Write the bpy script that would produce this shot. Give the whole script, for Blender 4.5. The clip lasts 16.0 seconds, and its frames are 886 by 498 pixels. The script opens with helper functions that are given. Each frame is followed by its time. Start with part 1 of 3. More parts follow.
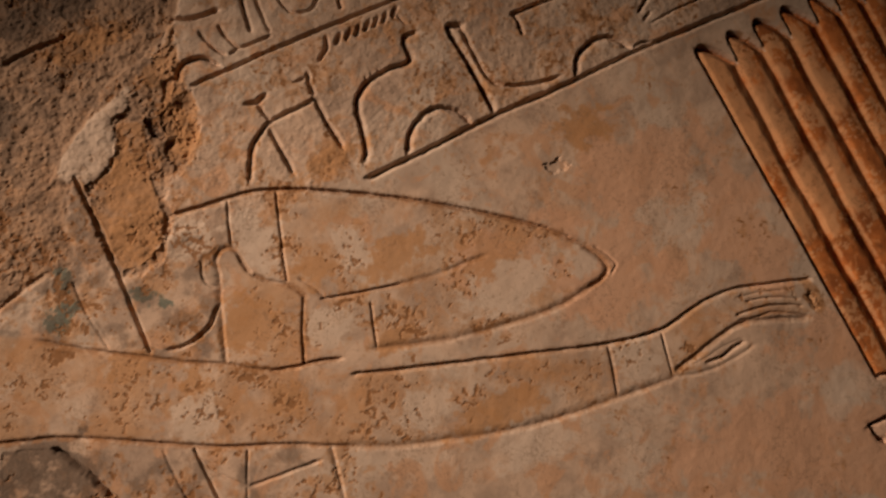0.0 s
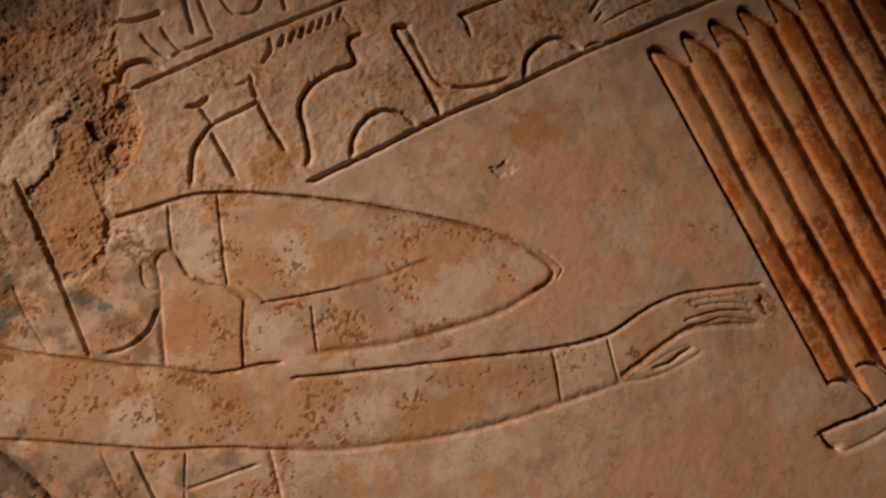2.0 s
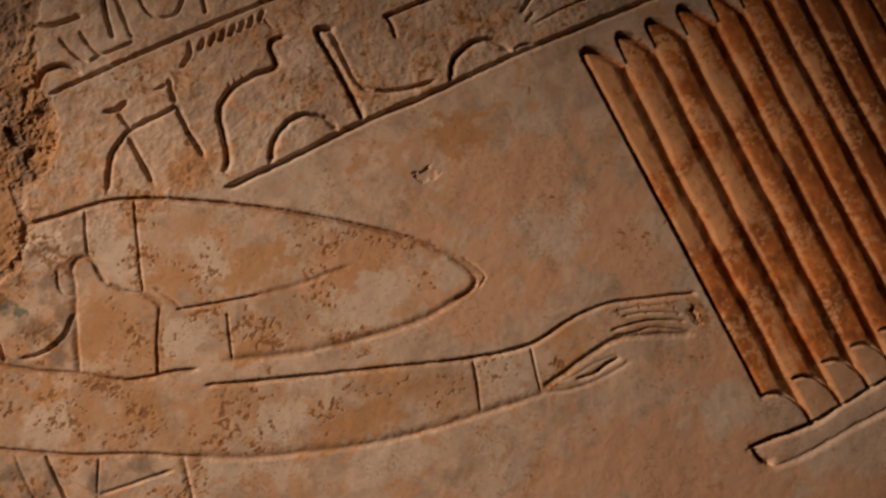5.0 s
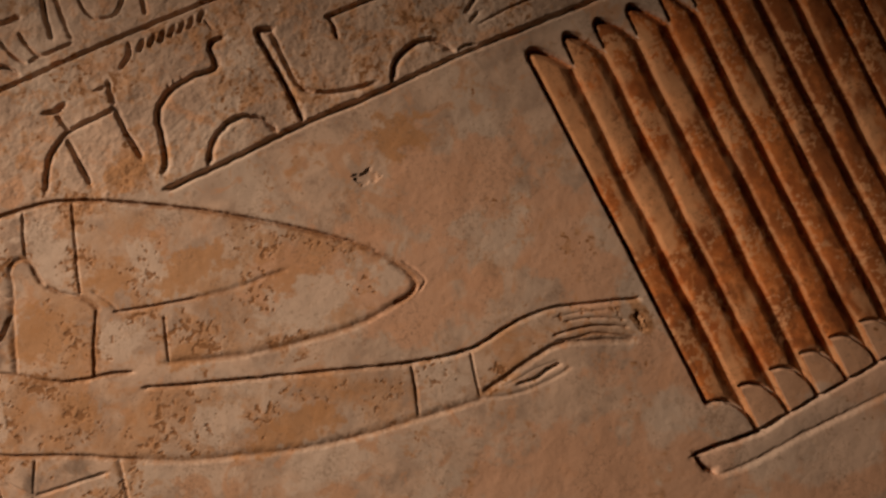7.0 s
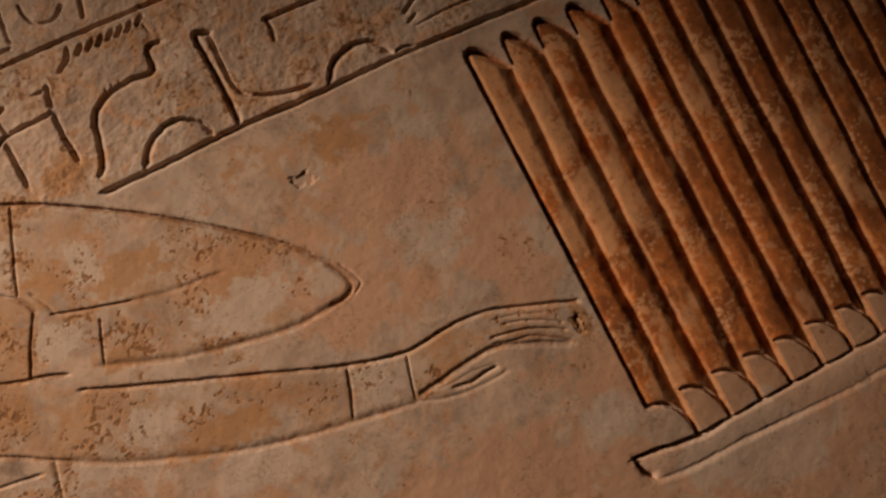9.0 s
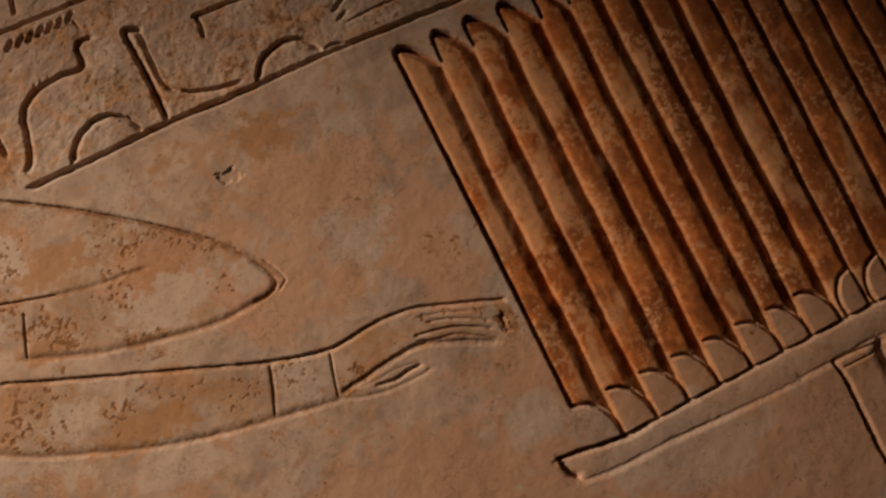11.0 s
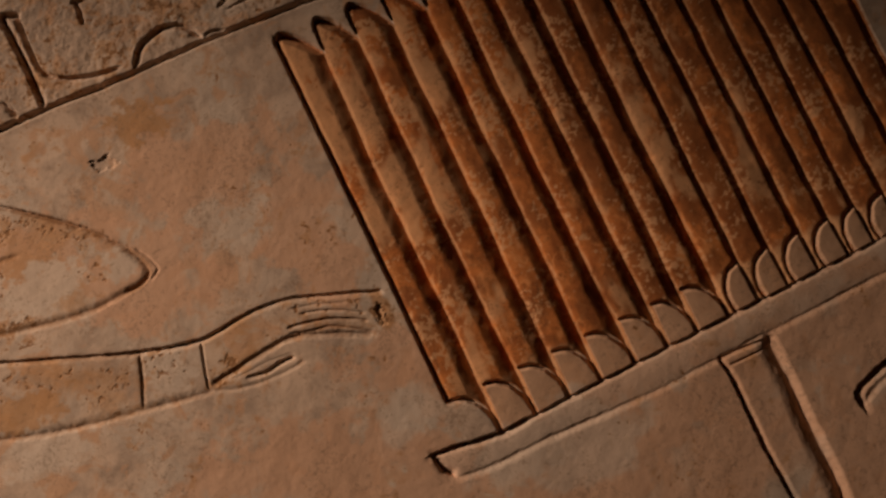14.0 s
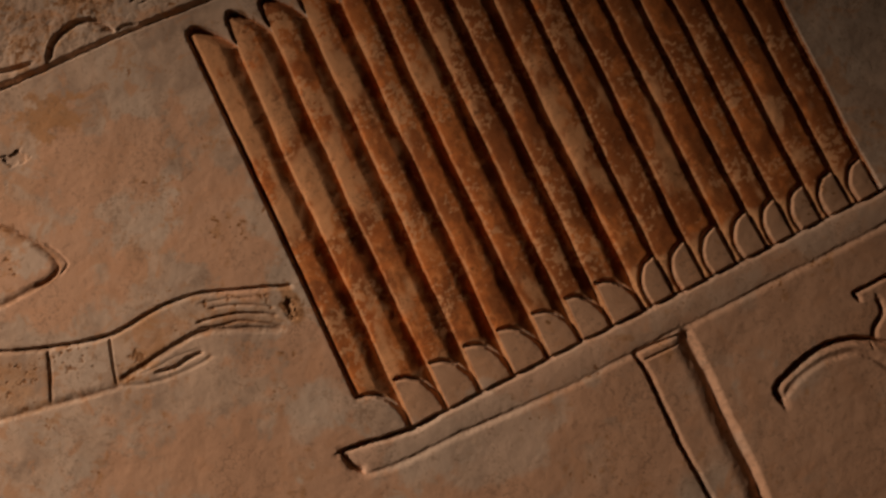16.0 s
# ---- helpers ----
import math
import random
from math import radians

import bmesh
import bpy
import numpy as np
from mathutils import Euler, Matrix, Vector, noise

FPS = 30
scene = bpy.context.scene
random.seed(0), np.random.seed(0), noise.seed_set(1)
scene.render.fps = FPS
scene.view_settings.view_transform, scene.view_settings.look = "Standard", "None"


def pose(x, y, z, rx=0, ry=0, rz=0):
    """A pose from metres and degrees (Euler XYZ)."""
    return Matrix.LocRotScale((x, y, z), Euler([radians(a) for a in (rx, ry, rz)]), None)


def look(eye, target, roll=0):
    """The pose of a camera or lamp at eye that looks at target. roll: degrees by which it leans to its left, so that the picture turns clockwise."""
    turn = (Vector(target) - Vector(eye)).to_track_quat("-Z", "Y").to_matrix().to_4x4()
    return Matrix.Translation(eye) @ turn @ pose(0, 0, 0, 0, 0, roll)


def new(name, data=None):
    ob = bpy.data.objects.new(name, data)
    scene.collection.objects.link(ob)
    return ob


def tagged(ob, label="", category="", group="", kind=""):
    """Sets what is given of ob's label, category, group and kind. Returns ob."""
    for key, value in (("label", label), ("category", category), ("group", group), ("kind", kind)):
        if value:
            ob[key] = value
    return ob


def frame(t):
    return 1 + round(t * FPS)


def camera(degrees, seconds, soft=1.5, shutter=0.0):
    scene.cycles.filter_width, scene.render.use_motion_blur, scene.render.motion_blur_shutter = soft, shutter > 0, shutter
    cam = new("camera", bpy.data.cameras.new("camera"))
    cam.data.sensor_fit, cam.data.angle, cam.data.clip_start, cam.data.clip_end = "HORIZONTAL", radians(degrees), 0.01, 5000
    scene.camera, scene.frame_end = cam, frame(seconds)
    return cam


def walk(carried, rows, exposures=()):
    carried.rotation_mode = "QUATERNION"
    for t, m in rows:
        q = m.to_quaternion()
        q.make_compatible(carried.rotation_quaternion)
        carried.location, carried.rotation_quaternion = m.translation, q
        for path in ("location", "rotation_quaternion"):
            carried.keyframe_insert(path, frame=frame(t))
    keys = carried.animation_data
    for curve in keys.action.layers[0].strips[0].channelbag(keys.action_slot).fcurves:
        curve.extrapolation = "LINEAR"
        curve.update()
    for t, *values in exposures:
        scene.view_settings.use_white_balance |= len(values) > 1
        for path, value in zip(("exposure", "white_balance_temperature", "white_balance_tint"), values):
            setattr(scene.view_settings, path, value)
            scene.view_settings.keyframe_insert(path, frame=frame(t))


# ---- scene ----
cam = camera(66.0, 16.0, soft=2.6)
# seconds, eye in metres, turn in degrees
ROWS = [
    (0.0, -0.00784, -0.49288, 1.18965, 93.242, 26.373, -8.582),
    (0.5, 0.00463, -0.49498, 1.18647, 93.174, 26.295, -8.301),
    (1.0, 0.01709, -0.49655, 1.18318, 93.106, 26.219, -8.012),
    (1.5, 0.02954, -0.49731, 1.1795, 93.018, 26.165, -7.72),
    (2.0, 0.04217, -0.49779, 1.17666, 92.9, 26.071, -7.464),
    (2.5, 0.05512, -0.49814, 1.17393, 92.859, 26.092, -7.153),
    (3.0, 0.06802, -0.49831, 1.17076, 92.765, 25.929, -6.794),
    (3.5, 0.08051, -0.49888, 1.16719, 92.813, 25.756, -6.342),
    (4.0, 0.09319, -0.49949, 1.16328, 92.837, 25.689, -5.936),
    (6.5, 0.15727, -0.49826, 1.14718, 92.567, 25.367, -4.254),
    (7.0, 0.17146, -0.49892, 1.14258, 92.525, 25.258, -3.952),
    (7.5, 0.18534, -0.49902, 1.13758, 92.597, 25.262, -3.557),
    (8.0, 0.19907, -0.49904, 1.13203, 92.72, 25.365, -3.142),
    (10.5, 0.26304, -0.50047, 1.09507, 93.999, 24.985, -1.808),
    (11.0, 0.2768, -0.49924, 1.08646, 94.149, 24.884, -1.724),
    (11.5, 0.29023, -0.49726, 1.07838, 94.26, 24.797, -1.802),
    (12.0, 0.30365, -0.49528, 1.07079, 94.403, 24.67, -1.801),
    (12.5, 0.31749, -0.49369, 1.06332, 94.531, 24.569, -1.643),
    (13.0, 0.3317, -0.49218, 1.05594, 94.664, 24.504, -1.399),
    (13.5, 0.34594, -0.49096, 1.04713, 94.783, 24.376, -1.147),
    (14.0, 0.36081, -0.48983, 1.03763, 94.959, 24.348, -0.836),
    (14.5, 0.37585, -0.48809, 1.02804, 95.202, 24.427, -0.543),
    (15.0, 0.39088, -0.48649, 1.01891, 95.38, 24.499, -0.361),
    (15.5, 0.40691, -0.48519, 1.01023, 95.522, 24.58, -0.142),
    (16.0, 0.42301, -0.48416, 1.00176, 95.728, 24.449, 0.161),
]
walk(cam, [(t, pose(x, y, z, rx, ry, rz)) for t, x, y, z, rx, ry, rz in ROWS], exposures=[(0.0, -0.09), (8.0, -0.15), (16.0, -0.15)])

# ---- light ----
world = bpy.data.worlds.new("world")
scene.world = world
world.use_nodes = True
world.node_tree.nodes["Background"].inputs["Color"].default_value = (0.02, 0.018, 0.016, 1)
world.node_tree.nodes["Background"].inputs["Strength"].default_value = 0.3

lamp_data = bpy.data.lights.new("raking_lamp", "SPOT")
lamp_data.energy = 108
lamp_data.color = (1.0, 0.78, 0.615)
lamp_data.shadow_soft_size = 0.05
lamp_data.spot_size, lamp_data.spot_blend = radians(53), 1.0
lamp = new("raking_lamp", lamp_data)
lamp.matrix_world = look((-0.66, -0.54, 2.06), (0.68, 0.0, 0.14))


# ---- materials ----
def stone(name, tones, grey, held_tones, speck, rough=0.9, relief=0.16, finer=1.0):
    """Dressed limestone. tones: base, second tone, soft stain; held_tones: colours for the wear fields kept with the carving."""
    m = bpy.data.materials.new(name)
    m.use_nodes = True
    nt = m.node_tree
    nodes, links = nt.nodes, nt.links
    bsdf = nodes["Principled BSDF"]
    place = nodes.new("ShaderNodeTexCoord").outputs["Object"]

    def grain(scale, detail=6.0, roughness=0.6, distortion=0.0, shift=0.0):
        n = nodes.new("ShaderNodeTexNoise")
        n.inputs["Scale"].default_value = scale
        n.inputs["Detail"].default_value = detail
        n.inputs["Roughness"].default_value = roughness
        n.inputs["Distortion"].default_value = distortion
        move = nodes.new("ShaderNodeVectorMath")
        move.inputs[1].default_value = (shift, 0.37 * shift, 1.9 * shift)
        links.new(place, move.inputs[0])
        links.new(move.outputs[0], n.inputs["Vector"])
        return n.outputs["Fac"]

    def mask(fac, low, high):
        n = nodes.new("ShaderNodeMapRange")
        n.interpolation_type = "SMOOTHSTEP"
        n.inputs["From Min"].default_value, n.inputs["From Max"].default_value = low, high
        links.new(fac, n.inputs["Value"])
        return n.outputs["Result"]

    def times(a, b):
        n = nodes.new("ShaderNodeMath")
        n.operation = "MULTIPLY"
        links.new(a, n.inputs[0])
        if isinstance(b, float):
            n.inputs[1].default_value = b
        else:
            links.new(b, n.inputs[1])
        return n.outputs[0]

    def blend(fac, a, b, share=1.0):
        n = nodes.new("ShaderNodeMix")
        n.data_type = "RGBA"
        links.new(times(fac, share), n.inputs[0])
        for value, socket in ((a, n.inputs[6]), (b, n.inputs[7])):
            if isinstance(value, tuple):
                socket.default_value = (*value, 1)
            else:
                links.new(value, socket)
        return n.outputs[2]

    def plus(a, b, share):
        n = nodes.new("ShaderNodeMath")
        n.operation = "MULTIPLY_ADD"
        links.new(b, n.inputs[0])
        n.inputs[1].default_value = share
        links.new(a, n.inputs[2])
        return n.outputs[0]

    base, alt, stain = tones
    col = blend(mask(grain(26 * finer, 7, 0.62, 0.5), 0.40, 0.60), base, alt)
    col = blend(mask(grain(11 * finer, 6, 0.62, 0.7, 9.0), 0.46, 0.60), col, grey, 0.75)
    col = blend(mask(grain(38 * finer, 8, 0.62, 0.9, 3.0), 0.52, 0.62), col, stain, 0.8)
    cloud = grain(30, 4, 0.6, 0.4, 13.0)
    fleck = mask(plus(grain(430, 5, 0.68, 0.6, 7.0), cloud, 0.55), 0.87, 0.93)
    edge_grain = mask(grain(480, 4, 0.7, 0.3, 15.0), 0.22, 0.46)
    for field, tone, share in held_tones:
        held = nodes.new("ShaderNodeAttribute")
        held.attribute_name = field
        fac = held.outputs["Fac"]
        if field == "pits":
            col = blend(mask(grain(150, 6, 0.7, 0.8, 5.0), 0.58, 0.66), col, speck, 0.42)
            col = blend(fleck, col, speck, 0.42)
            fac = times(fac, edge_grain)
        col = blend(fac, col, tone, share)
    shade = mask(grain(900, 4, 0.7), 0.25, 0.75)
    col = blend(shade, col, tuple(1.15 * v for v in base), 0.16)
    links.new(col, bsdf.inputs["Base Color"])
    bsdf.inputs["Roughness"].default_value = rough
    bsdf.inputs["Specular IOR Level"].default_value = 0.25
    bump = nodes.new("ShaderNodeBump")
    bump.inputs["Strength"].default_value = relief
    bump.inputs["Distance"].default_value = 0.0015
    links.new(plus(grain(330, 8, 0.72, 0.2), fleck, -0.35), bump.inputs["Height"])
    links.new(bump.outputs["Normal"], bsdf.inputs["Normal"])
    return m


WEAR = [("loss", (0.36, 0.212, 0.122), 0.85), ("warm", (0.63, 0.34, 0.195), 0.8), ("ochre", (0.47, 0.22, 0.075), 0.8), ("bare_lit", (0.63, 0.475, 0.355), 0.85), ("green", (0.06, 0.125, 0.10), 0.85), ("soot_shade", (0.07, 0.05, 0.036), 0.72), ("pits", (0.23, 0.09, 0.02), 0.9)]
MATERIALS = {
    "dressed_stone": stone("dressed_stone", ((0.61, 0.42, 0.292), (0.42, 0.288, 0.203), (0.56, 0.30, 0.16)), (0.60, 0.455, 0.34), WEAR, (0.22, 0.12, 0.065)),
    "loaf_paint": stone("loaf_paint", ((0.58, 0.185, 0.046), (0.36, 0.102, 0.025), (0.66, 0.26, 0.085)), (0.50, 0.165, 0.042), [("deep", (0.20, 0.062, 0.018), 0.8), ("bare_lit", (0.66, 0.36, 0.175), 0.8), ("pits", (0.14, 0.05, 0.018), 0.7)], (0.13, 0.045, 0.014), relief=0.28, finer=2.0),
    "chamber_stone": stone("chamber_stone", ((0.12, 0.086, 0.06), (0.10, 0.077, 0.057), (0.13, 0.077, 0.046)), (0.11, 0.08, 0.058), [], (0.08, 0.05, 0.03)),
}

# ---- carved field: heights in millimetres over a fine sheet laid along the wall ----
STEP = 0.66
LEAN = radians(24.3)
AX, AY = np.array([math.cos(LEAN), -math.sin(LEAN)]), np.array([math.sin(LEAN), math.cos(LEAN)])
A0, A1, B0, B1 = -752.0, 316.0, 922.0, 1360.0
NA, NB = int((A1 - A0) / STEP) + 1, int((B1 - B0) / STEP) + 1
ga, gb = np.meshgrid(A0 + STEP * np.arange(NA), B0 + STEP * np.arange(NB), indexing="ij")
gu, gv = ga * AX[0] + gb * AY[0], ga * AX[1] + gb * AY[1]


def noise2(u, v, size, seed):
    """Smooth value noise in 0..1 with cells of that many millimetres."""
    table = np.random.default_rng(seed).random((257, 257))
    x, y = u / size + 1000.37, v / size + 1000.71
    i, j = np.floor(x).astype(int), np.floor(y).astype(int)
    fx, fy = x - i, y - j
    fx, fy = fx * fx * (3 - 2 * fx), fy * fy * (3 - 2 * fy)
    i, j, i1, j1 = i % 257, j % 257, (i + 1) % 257, (j + 1) % 257
    return (table[i, j] * (1 - fx) + table[i1, j] * fx) * (1 - fy) + (table[i, j1] * (1 - fx) + table[i1, j1] * fx) * fy


def layers(u, v, size, seed, count=4, keep=0.55):
    total, weight, amount = 0, 0, 1.0
    for k in range(count):
        turn = 0.6 + 1.1 * k
        p, q = u * math.cos(turn) - v * math.sin(turn), u * math.sin(turn) + v * math.cos(turn)
        total, weight = total + amount * noise2(p, q, size / 2**k, seed + k), weight + amount
        amount *= keep
    return total / weight


def ease(x, low, high):
    k = np.clip((x - low) / (high - low), 0, 1)
    return k * k * (3 - 2 * k)


wobble = (noise2(gu, gv, 6.0, 11) - 0.5) * 0.9 + (noise2(gu, gv, 2.1, 12) - 0.5) * 0.8
uneven = 0.75 + 0.5 * noise2(gu, gv, 22.0, 13)
carved = np.zeros((NA, NB))
owner = np.full((NA, NB), "", dtype=object)


def smooth_line(points, count=7):
    p = np.array(points, float)
    p = np.vstack([2 * p[0] - p[1], p, 2 * p[-1] - p[-2]])
    out = []
    for k in range(1, len(p) - 2):
        t = np.linspace(0, 1, count, endpoint=False)[:, None]
        a, b, c, d = p[k - 1], p[k], p[k + 1], p[k + 2]
        out.append(0.5 * (2 * b + (c - a) * t + (2 * a - 5 * b + 4 * c - d) * t**2 + (3 * b - a - 3 * c + d) * t**3))
    return np.vstack(out + [p[-2:-1]])


def window(lo, hi, room):
    i0, i1 = int((lo[0] - room - A0) / STEP), int((hi[0] + room - A0) / STEP) + 2
    j0, j1 = int((lo[1] - room - B0) / STEP), int((hi[1] + room - B0) / STEP) + 2
    return slice(max(i0, 0), max(min(i1, NA), 0)), slice(max(j0, 0), max(min(j1, NB), 0))


DEEPER = 1.6


# Brown along the figure's cut lines: colour traces, plus groove shade put into colour.
residue_shade = np.zeros((NA, NB))


def cut(label, points, depth, right, left, fade=(1, 1), paint=0.0):
    """A chiselled edge along a line: it falls over `left` mm on one side and runs out over `right` mm on the other.
    `paint` browns it, partly for groove shade.
    """
    line = smooth_line(points)
    p = np.stack([line @ AX, line @ AY], 1)
    if label.startswith(("sign", "register")):
        right, left, depth = right * 1.3, left * 1.25, depth * 1.35
    room = max(right, left) + 1.2
    box = window(p.min(0), p.max(0), room)
    a, b = ga[box], gb[box]
    if a.size == 0:
        return
    near = np.full(a.shape, 1e6)
    side, along = np.zeros(a.shape), np.zeros(a.shape)
    steps = np.linalg.norm(np.diff(p, axis=0), axis=1)
    walked = np.concatenate([[0], np.cumsum(steps)])
    for k in range(len(p) - 1):
        o, d, n = p[k], p[k + 1] - p[k], max(steps[k], 1e-6)
        w = window(np.minimum(p[k], p[k + 1]), np.maximum(p[k], p[k + 1]), room)
        w = (slice(max(w[0].start - box[0].start, 0), max(w[0].stop - box[0].start, 0)), slice(max(w[1].start - box[1].start, 0), max(w[1].stop - box[1].start, 0)))
        x, y = a[w] - o[0], b[w] - o[1]
        if x.size == 0:
            continue
        t = np.clip((x * d[0] + y * d[1]) / n**2, 0, 1)
        gap = np.hypot(x - t * d[0], y - t * d[1])
        closer = gap < near[w]
        near[w] = np.where(closer, gap, near[w])
        side[w] = np.where(closer, x * d[1] - y * d[0], side[w])
        along[w] = np.where(closer, walked[k] + t * n, along[w])
    off = np.where(side > 0, near, -near) + wobble[box] * (0.35 if label == "loaf" else min(1.0, max(0.3, (right + left) / 6.5)))
    k = np.where(off > 0, 1 - off / right, 1 + off / left).clip(0, 1)
    k = np.where(near < room, k, 0)
    profile = np.where(off > 0, k**1.7, k * k * (3 - 2 * k))
    ends = np.ones(a.shape)
    for gone, f in ((along, fade[0]), (walked[-1] - along, fade[1])):
        if f > 0:
            ends = ends * np.sqrt(np.clip((gone + 0.5) / f, 0, 1))
    carved[box] = np.minimum(carved[box], -DEEPER * depth * profile * ends * uneven[box])
    if paint:
        residue_shade[box] = np.maximum(residue_shade[box], paint * ends * ease(-near - 4.0 * np.abs(wobble[box]), -4.6, -1.4))
    if label.startswith(("sign", "register")):
        wide = (near < np.where(side > 0, right * 0.9, left * 1.2)) & (owner[box] == "")
        owner[box] = np.where(wide, label, owner[box])


def inside(points, box):
    u, v = gu[box], gv[box]
    hit = np.zeros(u.shape, bool)
    q = np.array(points, float)
    for (x0, y0), (x1, y1) in zip(q, np.roll(q, -1, 0)):
        if y0 != y1:
            hit ^= ((y0 > v) != (y1 > v)) & (u < (x1 - x0) * (v - y0) / (y1 - y0) + x0)
    return hit


surface = np.full((NA, NB), "dressed_stone", dtype=object)


def area(label, points, material, smooth=True):
    """Gives a stretch of the sheet to a part and its surface."""
    line = smooth_line([*points, points[0]], 5)[:-1] if smooth else np.array(points, float)
    p = np.stack([line @ AX, line @ AY], 1)
    box = window(p.min(0), p.max(0), 1)
    hit = inside(line, box)
    owner[box] = np.where(hit, label, owner[box])
    surface[box] = np.where(hit, material, surface[box])
    return box, hit


area("carved_figure", [(-85, 1320.6), (-64.6, 1317.7), (-44.4, 1315.4), (-24.7, 1311.6), (-6.1, 1304.7), (15.3, 1293.8), (43.5, 1277.4), (71.8, 1260), (99.6, 1240.4), (127.4, 1219.8), (154.8, 1197.2), (174.5, 1176), (183.6, 1161.1), (188.1, 1148.8), (180.4, 1142.1), (164.5, 1140.4), (144.2, 1139.6), (120.7, 1141.4), (89.8, 1146.6), (56.2, 1154.3), (24.6, 1164.3), (-5.4, 1176.3), (-18.9, 1164.6), (-67.5, 1191.2), (-125.4, 1227.6), (-135, 1238.8), (-130.8, 1372.5), (-135.2, 1296.9), (-113.7, 1290.8), (-97.2, 1300.4)], "painted_stone")
area("carved_figure", [(-234.6, 1307.9), (-197.1, 1279.9), (-171, 1259.6), (-137.3, 1237), (-112.5, 1220.1), (-77.3, 1197.4), (-45.1, 1184.5), (-18.2, 1163.4), (48.2, 1138.4), (127.9, 1109), (159.9, 1097.5), (154.7, 1080.6), (148.1, 1059.3), (105.4, 1066.4), (63.2, 1076.7), (24.1, 1090.6), (-13.5, 1105.1), (-45, 1121.3), (-81.9, 1142.1), (-147.7, 1177.3), (-178.7, 1196.5), (-209.6, 1214.1), (-263.6, 1236.1)], "ochre_stone")
area("carved_figure", [(-65, 1281.3), (-58.8, 1281.9), (-53.2, 1272.9), (-51.5, 1257), (-24.6, 1226.9), (-45.4, 1184.7), (-60.7, 1187.7), (-92.1, 1209.7), (-82.3, 1240.5), (-74.9, 1263.1)], "ochre_stone")
area("carved_figure", [(-7.1, 1302.5), (43.5, 1277.4), (99.6, 1240.4), (154.8, 1197.2), (183.6, 1161.1), (188.1, 1148.8), (180.4, 1142.1), (144.2, 1139.6), (89.8, 1146.6), (5.9, 1172), (14.9, 1203.4), (-14.7, 1221.2), (-31.7, 1242.4)], "ochre_stone")
area("carved_figure", [(159.9, 1097.5), (183.5, 1091.8), (202.1, 1086.7), (193.9, 1052.6), (148.1, 1059.3), (154.7, 1080.6)], "pale_stone")
area("carved_figure", [(200.1, 1085.7), (220.3, 1092), (248, 1093.5), (272.5, 1088), (326.7, 1067.4), (329.8, 1054.6), (326.4, 1042.6), (298.8, 1054.5), (259.6, 1064.7), (239, 1064), (196.7, 1055.3)], "ochre_stone")
area("carved_figure", [(-130.8, 1372.5), (-132.1, 1304.1), (-134.3, 1238.5), (-157.3, 1253.1), (-197.1, 1279.9), (-234.6, 1307.9), (-207.8, 1309.2), (-170.9, 1318.6), (-159.8, 1369.4)], "painted_stone")
area("carved_figure", [(-263.6, 1236.1), (-209.6, 1214.1), (-52.9, 1125.5), (-61.8, 1081), (-104.5, 1093.7), (-284.6, 1184.3)], "painted_stone")
area("broken_patch", [(-136.7, 1569.1), (8.9, 1510.7), (-24.7, 1448.8), (-30.7, 1441.1), (-52.8, 1427.5), (-45.8, 1407), (-36.1, 1398.1), (-40.6, 1374.9), (-55.3, 1349.7), (-74, 1343.5), (-80.5, 1334.5), (-84.5, 1319.9), (-96.6, 1300), (-110.8, 1292), (-133.5, 1295.3), (-130.4, 1354.7), (-130.8, 1374.3), (-146.2, 1345.6), (-155.8, 1315.6), (-182.2, 1315.6), (-207.8, 1309.2), (-244.9, 1300.6)], "broken_stone")
area("broken_patch", [(-278.6, 1216.8), (-246.6, 1223.8), (-210.9, 1206.5), (-191.6, 1157.7), (-184.6, 1129.4), (-295.6, 1174.7)], "broken_stone")
# the two register lines
cut("register_line", [(52.2, 1286), (104, 1287.1), (155.9, 1289.5), (223.2, 1288.6), (302.7, 1289.4), (404.3, 1286.4), (465.2, 1285.2)], 2.6, 3.0, 2.2, (6, 0))
cut("register_line", [(-32.8, 1399.9), (16.9, 1401.9), (66.9, 1402.8), (132.6, 1402.7), (181.1, 1402.4)], 2.0, 2.2, 1.6, (4, 0))
# signs between the register lines
cut("sign_horned", [(-25, 1320.4), (-19.6, 1331.1), (-11.9, 1342.2), (-3.2, 1348.8), (6.9, 1353.5), (21.7, 1354.8), (42.8, 1355.7)], 2.6, 3.2, 1.4, (3, 4))
cut("sign_horned", [(3.5, 1348.1), (4.1, 1329.4), (5, 1311.5)], 2.0, 1.3, 3.0, (2, 5))
cut("sign_horned", [(-2.9, 1372.3), (4.2, 1370.6), (12.2, 1372.6)], 2.2, 2.6, 2.2, (2, 3))
cut("sign_horned", [(4.4, 1369.1), (5.2, 1361.3), (7.1, 1353.9)], 1.8, 1.5, 1.8, (2, 2))
cut("sign_horned", [(35.1, 1372.8), (42.3, 1372.9)], 1.7, 1.6, 1.5, (2, 2))
cut("sign_horned", [(46.3, 1375.5), (45, 1368.9), (43.6, 1359.2)], 2.2, 2.0, 2.4, (2, 2))
cut("sign_horned", [(42.5, 1355), (42.9, 1336.9), (45.5, 1313.7)], 2.2, 1.4, 3.2, (2, 5))
cut("sign_crook", [(54.7, 1297.8), (60.7, 1307.3), (64, 1321.8), (67.2, 1335.9), (73.8, 1345.8), (85.2, 1352.2), (102.2, 1355.3), (117.2, 1354.1), (122, 1358.8), (122.6, 1368.8), (127.1, 1373.2), (134.9, 1373.3)], 2.8, 4.2, 1.4, (8, 3))
